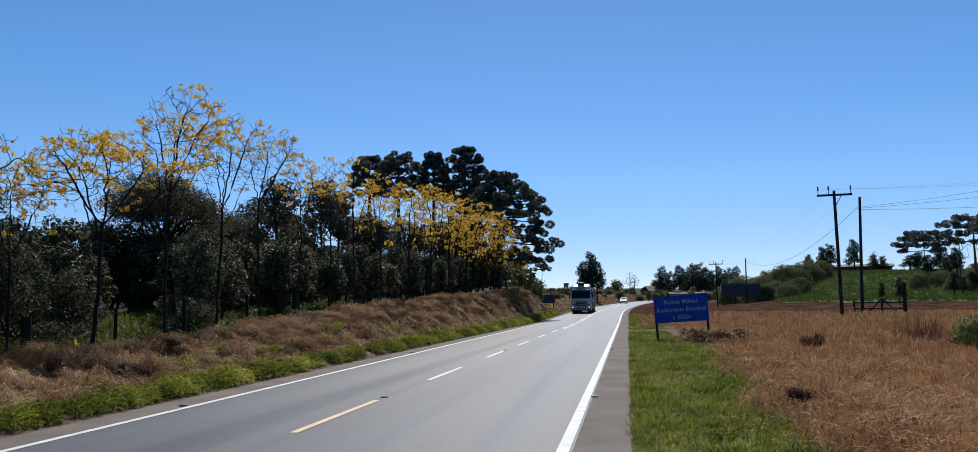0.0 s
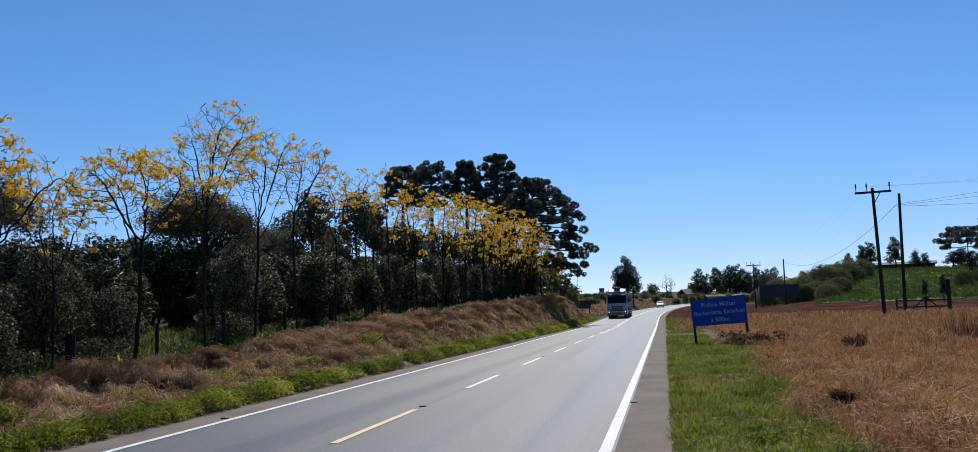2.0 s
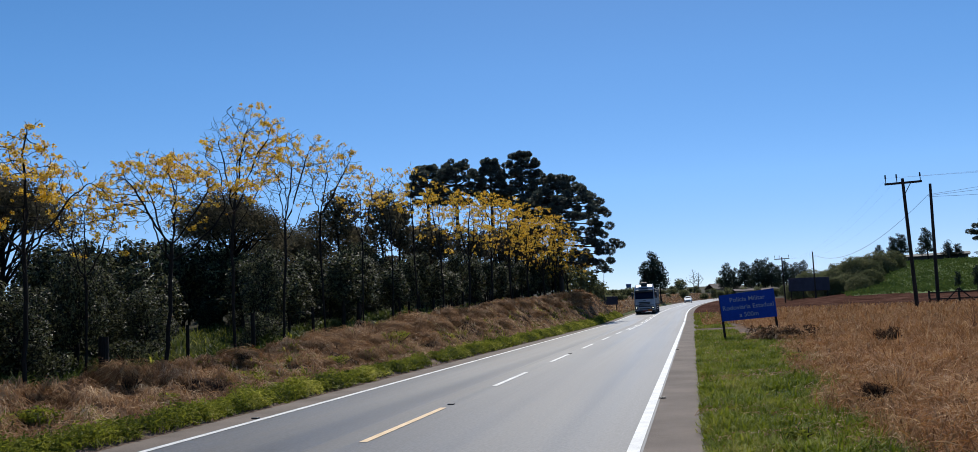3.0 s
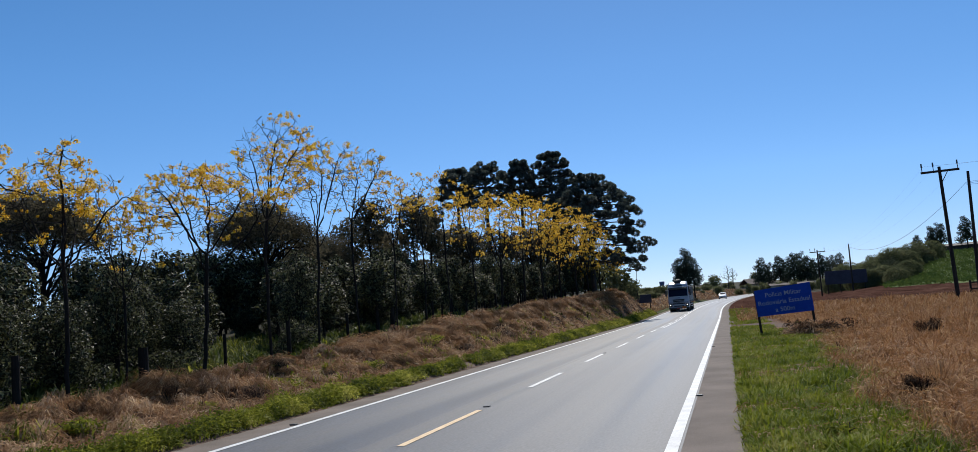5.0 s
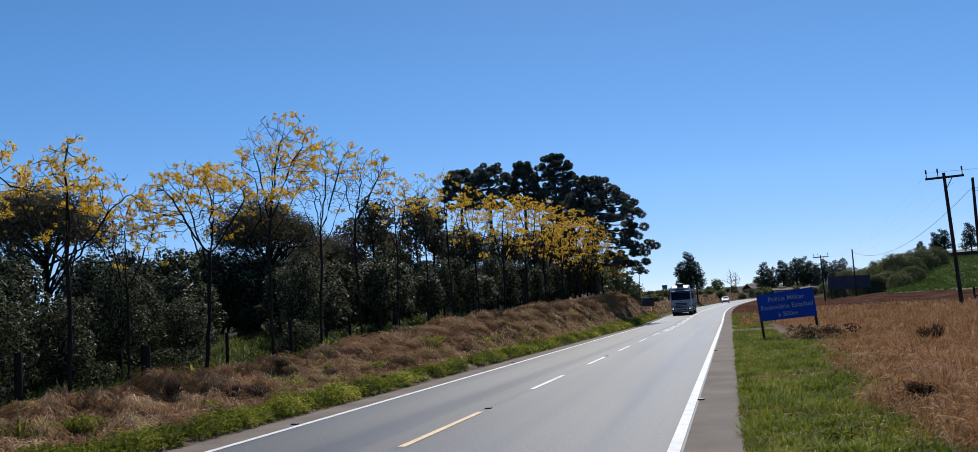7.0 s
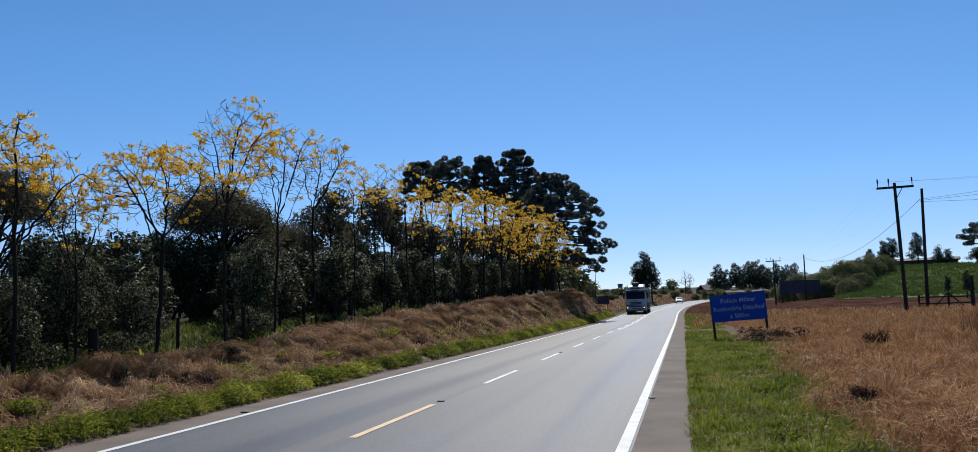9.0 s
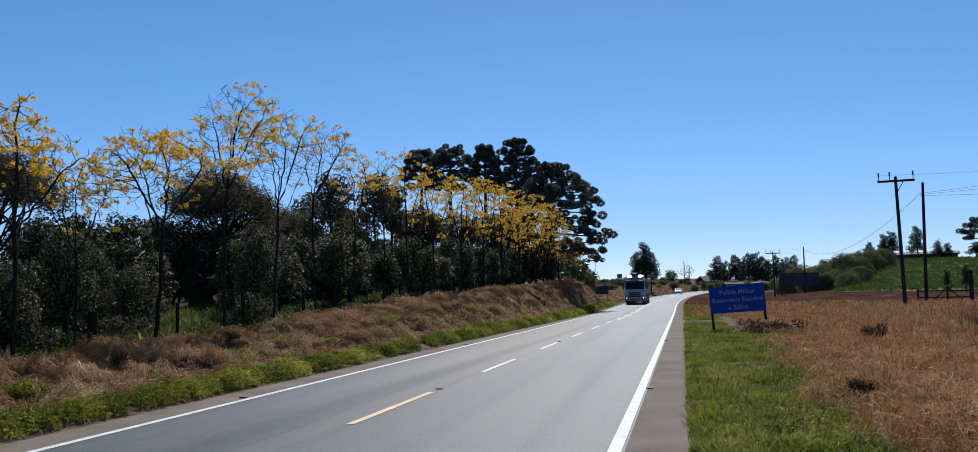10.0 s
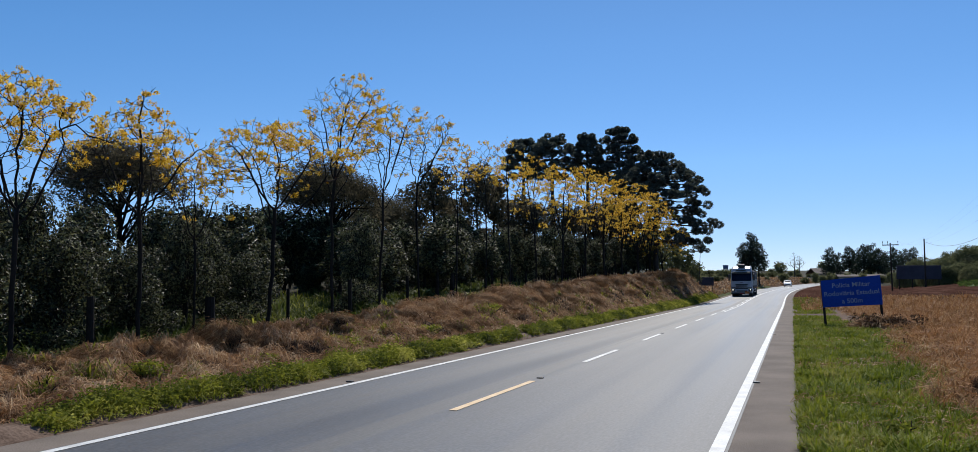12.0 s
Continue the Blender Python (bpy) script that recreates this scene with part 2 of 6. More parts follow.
M_ROOF = surface("roof_sheet", (0.07, 0.055, 0.05), (0.16, 0.13, 0.12), 0.5, 0.8, 0, 9, spec=0.15)
M_PALEWALL = surface("pale_wall", (0.3, 0.28, 0.26), (0.5, 0.48, 0.45), 0.5, 0.8, 0, 9)
M_TANK = surface("tank_blue", (0.03, 0.07, 0.16), (0.05, 0.11, 0.24), 0.5, 0.5, 0, 9)
M_WIRE = surface("wire", (0.02, 0.02, 0.02), (0.06, 0.06, 0.06), 3, 0.6, 0, 9)


def glassy(name, col, rough=0.05):
    m = bpy.data.materials.new(name)
    m.use_nodes = True
    b = m.node_tree.nodes["Principled BSDF"]
    b.inputs["Base Color"].default_value = (*col, 1)
    b.inputs["Roughness"].default_value = rough
    b.inputs["Specular IOR Level"].default_value = 0.15
    return m


M_GLASS = glassy("tinted_glass", (0.003, 0.004, 0.018), 0.12)
M_LENS = glassy("clear_lens", (0.5, 0.5, 0.5))
M_LAMP = bpy.data.materials.new("lit_headlamp")
M_LAMP.use_nodes = True
_b = M_LAMP.node_tree.nodes["Principled BSDF"]
_b.inputs["Emission Color"].default_value = (1, 0.93, 0.75, 1)
_b.inputs["Emission Strength"].default_value = 1.8

# ---------------------------------------------------------------- mesh helpers
rng = np.random.default_rng(7)


def np_mesh(name, verts, faces, mat, smooth=False):
    """A mesh from arrays of corners and of triangles or quads."""
    verts, faces = np.asarray(verts, np.float32), np.asarray(faces, np.int32)
    me = bpy.data.meshes.new(name)
    k = faces.shape[1]
    me.vertices.add(len(verts))
    me.vertices.foreach_set("co", verts.ravel())
    me.loops.add(faces.size)
    me.loops.foreach_set("vertex_index", faces.ravel())
    me.polygons.add(len(faces))
    me.polygons.foreach_set("loop_start", np.arange(0, faces.size, k, dtype=np.int32))
    me.polygons.foreach_set("use_smooth", np.full(len(faces), smooth))
    for m in (mat if isinstance(mat, (list, tuple)) else [mat]):
        me.materials.append(m)
    me.update(calc_edges=True)
    return me


def part(name, shape, mat, parent, label=""):
    """Links a bmesh or a mesh as one object under parent."""
    if isinstance(shape, bmesh.types.BMesh):
        me = bpy.data.meshes.new(name)
        shape.normal_update()
        shape.to_mesh(me)
        shape.free()
        me.materials.append(mat)
    else:
        me = shape
    ob = new(name, me)
    ob.parent = parent
    if label:
        ob["label"] = label
    return ob


def thing(name, m, label, category, group="", kind=""):
    ob = new(name)
    ob.empty_display_size = 0.2
    ob.matrix_world = m
    return tagged(ob, label, category, group, kind)


def box(bm, x0, x1, y0, y1, z0, z1, bevel=0.0, m=None):
    r = bmesh.ops.create_cube(bm, size=1.0, matrix=Matrix.Translation(((x0 + x1) / 2, (y0 + y1) / 2, (z0 + z1) / 2)) @ Matrix.Diagonal((abs(x1 - x0), abs(y1 - y0), abs(z1 - z0), 1)))
    if bevel:
        es = list({e for v in r["verts"] for e in v.link_edges})
        r2 = bmesh.ops.bevel(bm, geom=es, offset=bevel, segments=2, affect="EDGES", profile=0.5)
        if m is not None:
            bmesh.ops.transform(bm, matrix=m, verts=list({v for f in r2["faces"] for v in f.verts} | {v for v in r["verts"] if v.is_valid}))
    elif m is not None:
        bmesh.ops.transform(bm, matrix=m, verts=r["verts"])
    return bm


def boxm(*a, **k):
    return box(bmesh.new(), *a, **k)


def tube(bm, p, q, r0, r1, n=8, caps=True):
    p, q = Vector(p), Vector(q)
    d = q - p
    bmesh.ops.create_cone(bm, cap_ends=caps, segments=n, radius1=r0, radius2=r1, depth=d.length,
                          matrix=Matrix.Translation((p + q) / 2) @ d.to_track_quat("Z", "Y").to_matrix().to_4x4())
    return bm


def loft(sections, close=True):
    """A closed skin over rings of equal length."""
    bm = bmesh.new()
    rings = [[bm.verts.new(p) for p in s] for s in sections]
    n = len(rings[0])
    for a, b in zip(rings, rings[1:]):
        for i in range(n if close else n - 1):
            bm.faces.new((a[i], a[(i + 1) % n], b[(i + 1) % n], b[i]))
    if close:
        bm.faces.new(rings[0][::-1])
        bm.faces.new(rings[-1])
    bmesh.ops.recalc_face_normals(bm, faces=bm.faces)
    return bm


# ---------------------------------------------------------------- the lie of the land


def road_x(y):
    return -4.14 + np.maximum(0, np.asarray(y, float) - 100) ** 2 / 2600


def road_z(y):
    return 0.0105 * np.maximum(0, np.asarray(y, float) - 75)


CREST = ((-60, 0.2), (8, 0.08), (12, 0.1), (15, 0.25), (22, 0.36), (25, 0.58), (31, 0.74), (39, 1.05), (52, 1.52), (75, 2.2), (94, 2.7), (101, 2.6), (108, 1.5), (125, 1.6), (200, 3.0), (300, 4.0), (700, 8.0))
FIELD = ((-60, 0), (30, 0.0), (50, 0.15), (75, 0.42), (90, 0.5), (120, 0.42), (160, 0.42), (200, 0.8), (300, 2.4), (450, 3.9), (700, 7.0))


def sstep(a, b, v):
    t = np.clip((np.asarray(v, float) - a) / (b - a), 0, 1)
    return t * t * (3 - 2 * t)


def wob(x, y, s, seed=0):
    """Smooth random relief, about -1 to 1."""
    x, y = np.asarray(x, float) * s + seed * 3.7, np.asarray(y, float) * s - seed * 1.9
    return (np.sin(x * 1.0 + 1.3 * np.sin(y * 0.7)) + np.sin(y * 1.1 + 1.7 * np.sin(x * 0.6 + 1)) + 0.6 * np.sin(2.3 * x + 1.9 * y) + 0.5 * np.sin(3.9 * y - 3.1 * x + 2)) / 3.1


def land(x, y):
    """The ground's height."""
    x, y = np.asarray(x, float), np.asarray(y, float)
    u, zr = x - road_x(np.minimum(y, 450)), road_z(np.minimum(y, 650))
    t = np.maximum(0, -4.0 - u)
    hb = np.maximum(np.interp(y, [c[0] for c in CREST], [c[1] for c in CREST]) - 0.0, 0)
    width = np.interp(y, [10, 20, 110], [3.3, 3.1, 3.1])
    s = np.clip(t / width, 0, 1)
    hbr = np.where(y < 104, hb, np.maximum(hb, zr + 0.3)) - zr
    left = zr + hbr * (0.75 * s ** 1.5 + 0.25 * sstep(0.1, 1, s)) + (0.11 + 0.03 * wob(x, y, 2.1, 5)) * sstep(0.08 + 0.05 * wob(x, y, 3.3, 9), 0.38, t) + np.maximum(0, t - width) * 0.012
    left = left + sstep(0.5, 1.6, t) * (np.interp(y, [14, 30], [0.22, 0.33]) * wob(x, y, 1.5) + 0.23 * wob(x, y, 3.7, 2) + 0.10 * wob(x, y, 8.0, 7) * sstep(40, 15, y)) * sstep(200, 60, y)
    right = np.maximum(0, u - 4.14)
    zf = np.interp(y, [c[0] for c in FIELD], [c[1] for c in FIELD])
    d, az = np.hypot(x, y), np.degrees(np.arctan2(x, np.maximum(y, 1e-3)))
    hill = sstep(150, 262, d) * 6.7 * sstep(8.5, 12.5, az) * sstep(900, 500, d)
    zf = zf + sstep(5, 9, az) * sstep(128, 166, d) * 1.15
    zf = zf + hill + (0.10 * wob(x, y, 0.8, 4) + 0.15 * wob(x, y, 1.9, 6)) * sstep(2.5, 5, right) * sstep(120, 60, y)
    k = sstep(0.2, 9, right)
    rz = zr * (1 - k) + zf * k - 0.03 * sstep(0, 0.3, right)
    under = zr - 0.08
    z = np.where(u < -4.0, left, np.where(u > 4.14, rz, under))
    return z + sstep(500, 2200, d) * 26 + sstep(700, 1800, d) * 5 * wob(x, y, 0.004, 3)


def axis(*spans):
    """Stops from (start, end, step) spans."""
    out = []
    for a, b, s in spans:
        out += list(np.arange(a, b - 1e-6, s))
    return np.array(out + [spans[-1][1]])


us = axis((-4000, -1000, 600), (-1000, -300, 100), (-300, -100, 25), (-100, -30, 7), (-30, -12, 1.5), (-12, -4.4, 0.22), (-4.4, -3.9, 0.1), (-3.9, 4.1, 1.0),
          (4.1, 4.6, 0.1), (4.6, 14, 0.35), (14, 40, 1.2), (40, 150, 5), (150, 500, 20), (500, 4000, 300))
ys = axis((-120, -12, 12), (-12, 50, 0.4), (50, 116, 1.0), (116, 330, 4), (330, 700, 20), (700, 4400, 200))
U, Yg = np.meshgrid(us, ys)
Xg = U + road_x(np.minimum(Yg, 450))
Zg = land(Xg, Yg)
nu = len(us)
idx = np.arange(len(ys) * nu).reshape(len(ys), nu)
quads = np.stack([idx[:-1, :-1], idx[:-1, 1:], idx[1:, 1:], idx[1:, :-1]], -1).reshape(-1, 4)
me = np_mesh("ground", np.stack([Xg, Yg, Zg], -1).reshape(-1, 3), quads, [M_VERGE, M_DRYGROUND, M_SOIL, M_BANK, M_FOREST_SHADE, M_CROP, M_FAR, M_LIP], True)


def verge_edge(y):
    """Where the mown verge ends and the dry grass begins."""
    return np.interp(y, [0, 9, 14, 21, 28, 36, 44, 60], [2.1, 2.2, 2.35, 2.55, 3.0, 3.5, 2.0, 0.8]) + 0.2 * np.sin(0.8 * np.asarray(y)) + 0.14 * np.sin(2.1 * np.asarray(y) + 1)


cx, cy = (Xg[:-1, :-1] + Xg[1:, 1:]) / 2, (Yg[:-1, :-1] + Yg[1:, 1:]) / 2
cu = cx - road_x(np.minimum(cy, 450))
dd, aa = np.hypot(cx, cy), np.degrees(np.arctan2(cx, np.maximum(cy, 1e-3)))
kind_ = np.full(cx.shape, 6)
right_ = cu > 0
kind_[right_ & (dd < 250)] = 2
kind_[right_ & (cy < 72) & (cx > verge_edge(cy) + 0.3 * wob(cx, cy, 2.0))] = 1
kind_[right_ & (cy < 48) & (cx <= verge_edge(cy) + 0.3 * wob(cx, cy, 2.0))] = 0
kind_[right_ & (cy >= 42) & (cy < 66) & (cu < 7.6 + 1.2 * wob(cx, cy, 0.7))] = 7
kind_[right_ & (cy >= 66) & (cy < 80) & (cu < 6.2 + 1.0 * wob(cx, cy, 0.6))] = 0
kind_[right_ & (dd > 158 + 8 * wob(cx, cy, 0.1)) & (dd < 420) & (aa > 9.4 + 0.02 * (dd - 158))] = 5
kind_[(cu < 0) & (cu > -8.2) & (cy < 110)] = 3
kind_[(cu < 0) & (cu > -4.6 + 0.12 * wob(cx, cy, 2.5)) & (cy < 110)] = 7
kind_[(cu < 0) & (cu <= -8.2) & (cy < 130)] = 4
kind_[(cu < 0) & (cu > -40) & (cy >= 110) & (cy < 400)] = 1
kind_[(cu < 0) & (cu > -5.4 + 0.6 * wob(cx, cy, 0.3)) & (cy >= 108) & (cy < 200)] = 0
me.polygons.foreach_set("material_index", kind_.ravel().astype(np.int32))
tagged(new("ground", me), "red-brown and grassy rural ground beside the highway", "ground", kind="structure")

# road: asphalt carriageway with paler shoulders


def strip(name, u0, u1, y0, y1, lift, mat, step=6.0, thick=0.0):
    yy = np.arange(y0, y1 + 1e-6, (y1 - y0) / max(1, math.ceil((y1 - y0) / step)))
    c, z = road_x(np.minimum(yy, 450)), road_z(np.minimum(yy, 650)) + lift
    V = np.concatenate([np.stack([c + u0, yy, z], -1), np.stack([c + u1, yy, z], -1)])
    n = len(yy)
    F = [(i, n + i, n + i + 1, i + 1) for i in range(n - 1)]
    if thick:
        V = np.concatenate([V, V - (0, 0, thick)])
        F += [(2 * n + i, i, i + 1, 2 * n + i + 1) for i in range(n - 1)] + [(n + i, 3 * n + i, 3 * n + i + 1, n + i + 1) for i in range(n - 1)]
        F += [(2 * n + i, 2 * n + i + 1, 3 * n + i + 1, 3 * n + i) for i in range(n - 1)]
    me_ = np_mesh(name, V, F, mat)
    lay = me_.uv_layers.new(name="across")
    co = V[np.asarray(F).ravel()]
    lay.data.foreach_set("uv", np.stack([co[:, 0] - road_x(np.minimum(co[:, 1], 450)), co[:, 1]], -1).astype(np.float32).ravel())
    return me_


road = tagged(new("road", strip("road", -3.34, 3.47, -120, 460, 0.0, M_ASPHALT, thick=0.15)), "grey asphalt two-lane highway with worn wheel tracks", "road", kind="structure")
tagged(new("road_shoulder", strip("road_shoulder", 3.47, 4.2, -120, 460, -0.004, M_SHOULDER, thick=0.15)), "brownish narrow paved shoulder", "road shoulder", kind="structure")
tagged(new("road_shoulder", strip("road_shoulder", -4.05, -3.34, -120, 460, -0.004, M_SHOULDER, thick=0.15)), "brownish narrow paved shoulder", "road shoulder", kind="structure")
part("edge_line", strip("edge_line", 3.285, 3.435, -20, 460, 0.006, M_WHITE), None, road, "white painted edge line")
part("edge_line", strip("edge_line", -3.29, -3.16, -20, 460, 0.006, M_WHITE), None, road, "white painted edge line")
for i in range(-1, 24):
    y0 = 11.2 + 8.0 * i
    part("lane_dash", strip("lane_dash", -0.38, -0.26, y0, y0 + 3.9, 0.006, M_YELLOW if i < 1 else M_WHITE), None, road, "yellow painted dash" if i < 1 else "pale worn painted dash")
part("lane_line", strip("lane_line", -0.14, -0.02, 58, 200, 0.006, M_WHITE), None, road, "solid pale centre line")

# ---------------------------------------------------------------- blades and leaves


def blades(P, height, width, lean, mat, name, droop=0.5, aim=None):
    """Grass blades of five triangles each, rooted at P, that arch over towards their tips."""
    n = len(P)
    a = rng.uniform(0, 2 * np.pi, n) if aim is None else aim
    side = np.stack([np.cos(a + np.pi / 2), np.sin(a + np.pi / 2), np.zeros(n)], -1)
    way = np.stack([np.cos(a), np.sin(a), np.zeros(n)], -1)
    h, w, l = height[:, None], width[:, None], lean[:, None]
    up = np.array([0, 0, 1.0])

    def at(f):
        return P + up * h * (f * 1.05 - (0.05 + droop * l) * f ** 2.4) + way * h * l * f ** 1.5

    m1, m2 = at(0.45), at(0.8)
    V = np.stack([P - side * w * 0.8, P + side * w * 0.8, m1 - side * w, m1 + side * w, m2 - side * w * 0.65, m2 + side * w * 0.65, at(1.0)], 1).reshape(-1, 3)
    b = np.arange(n)[:, None] * 7
    F = np.concatenate([b + np.array([t]) for t in ([0, 1, 3], [0, 3, 2], [2, 3, 5], [2, 5, 4], [4, 5, 6])], 0)
    return np_mesh(name, V, F, mat)


def leaves(P, N, size, aspect, mat, name, fold=0.0):
    """Diamond leaves at P, roughly facing N."""
    n = len(P)
    N = N + rng.normal(0, 0.55, (n, 3))
    N /= np.linalg.norm(N, axis=1, keepdims=True) + 1e-9
    t = np.cross(N, rng.normal(0, 1, (n, 3)))
    t /= np.linalg.norm(t, axis=1, keepdims=True) + 1e-9
    b = np.cross(N, t)
    s = size[:, None]
    V = np.stack([P - t * s, P + b * s * aspect + N * s * fold, P + t * s, P - b * s * aspect + N * s * fold], 1).reshape(-1, 3)
    F = np.arange(n * 4).reshape(-1, 4)
    return np_mesh(name, V, F, mat)


class Limbs:
    """Collects tapered limbs as one skin."""

    def __init__(self):
        self.V, self.F, self.n = [], [], 0

    def add(self, pts, radii, sides):
        pts = np.asarray(pts, float)
        d = np.gradient(pts, axis=0)
        d /= np.linalg.norm(d, axis=1, keepdims=True) + 1e-9
        ref = np.where(np.abs(d[:, 2:3]) > 0.9, np.array([[1.0, 0, 0]]), np.array([[0, 0, 1.0]]))
        a = np.cross(d, ref)
        a /= np.linalg.norm(a, axis=1, keepdims=True) + 1e-9
        b = np.cross(d, a)
        ang = np.arange(sides) * 2 * np.pi / sides
        R = np.asarray(radii, float)[:, None, None]
        ring = pts[:, None] + R * (np.cos(ang)[None, :, None] * a[:, None] + np.sin(ang)[None, :, None] * b[:, None])
        self.V.append(ring.reshape(-1, 3))
        k = len(pts)
        base = self.n + np.arange(k - 1)[:, None] * sides
        j = np.arange(sides)[None]
        q = np.stack([base + j, base + (j + 1) % sides, base + sides + (j + 1) % sides, base + sides + j], -1)
        self.F.append(q.reshape(-1, 4))
        self.n += k * sides

    def mesh(self, name, mat):
        return np_mesh(name, np.concatenate(self.V), np.concatenate(self.F), mat, True)


def grow(R, start, goals, step=0.11, reach=1.6, kill=0.14, most=110, parents=None):
    """Branches that grow towards goals and fork between them. Returns the nodes and each one's parent."""
    P, par = [np.array(p, float) for p in start], list(parents) if parents else list(range(-1, len(start) - 1))
    goals = np.array(goals, float)
    live = np.ones(len(goals), bool)
    for _ in range(most):
        A = np.array(P)
        G = goals[live]
        if not len(G):
            break
        D = np.linalg.norm(G[:, None] - A[None], axis=2)
        near = D.argmin(1)
        dist = D[np.arange(len(G)), near]
        ok = dist < max(reach, dist.min() * 1.01 + 0.01)
        pull = {}
        for g, n_, d_ in zip(G[ok], near[ok], dist[ok]):
            pull.setdefault(n_, []).append((g - A[n_]) / max(d_, 1e-6))
        added = False
        for n_, vs in pull.items():
            v = np.mean(vs, axis=0) + R.normal(0, 0.10, 3) + np.array([0, 0, 0.03])
            back = A[n_] - A[par[n_]] if par[n_] >= 0 else np.array([0, 0, 1.0])
            v = v / (np.linalg.norm(v) + 1e-9) + 0.18 * back / (np.linalg.norm(back) + 1e-9)
            q = A[n_] + v / (np.linalg.norm(v) + 1e-9) * step
            if np.linalg.norm(A - q, axis=1).min() > step * 0.35:
                P.append(q)
                par.append(n_)
                added = True
        A = np.array(P)
        gi = np.flatnonzero(live)
        live[gi[np.linalg.norm(goals[gi][:, None] - A[None], axis=2).min(1) < kill]] = False
        if not added:
            break
    return np.array(P), np.array(par)


def skin(limbs, P, par, thin, power, trunk_r):
    """Tapered limbs over grown nodes: every fork carries the sum of its twigs. Returns the free ends."""
    n = len(P)
    kids = [[] for _ in range(n)]
    for i, q in enumerate(par):
        if q >= 0:
            kids[q].append(i)
    w = np.zeros(n)
    for i in range(n - 1, -1, -1):
        w[i] = max(sum(w[k] for k in kids[i]), 1.0)
    r = thin * w ** (1 / power)
    r = np.minimum(r, trunk_r)
    todo = [(0, None)]
    while todo:
        i, root = todo.pop()
        line, rad = ([] if root is None else [P[root]]), ([] if root is None else [r[i]])
        while True:
            line.append(P[i])
            rad.append(r[i])
            if not kids[i]:
                break
            order = sorted(kids[i], key=lambda k: -w[k])
            for k in order[1:]:
                todo.append((k, i))
            i = order[0]
        if len(line) > 1:
            limbs.add(line, rad, 8 if rad[0] > 0.04 else (5 if rad[0] > 0.014 else 3))
    return [i for i in range(n) if not kids[i]], kids


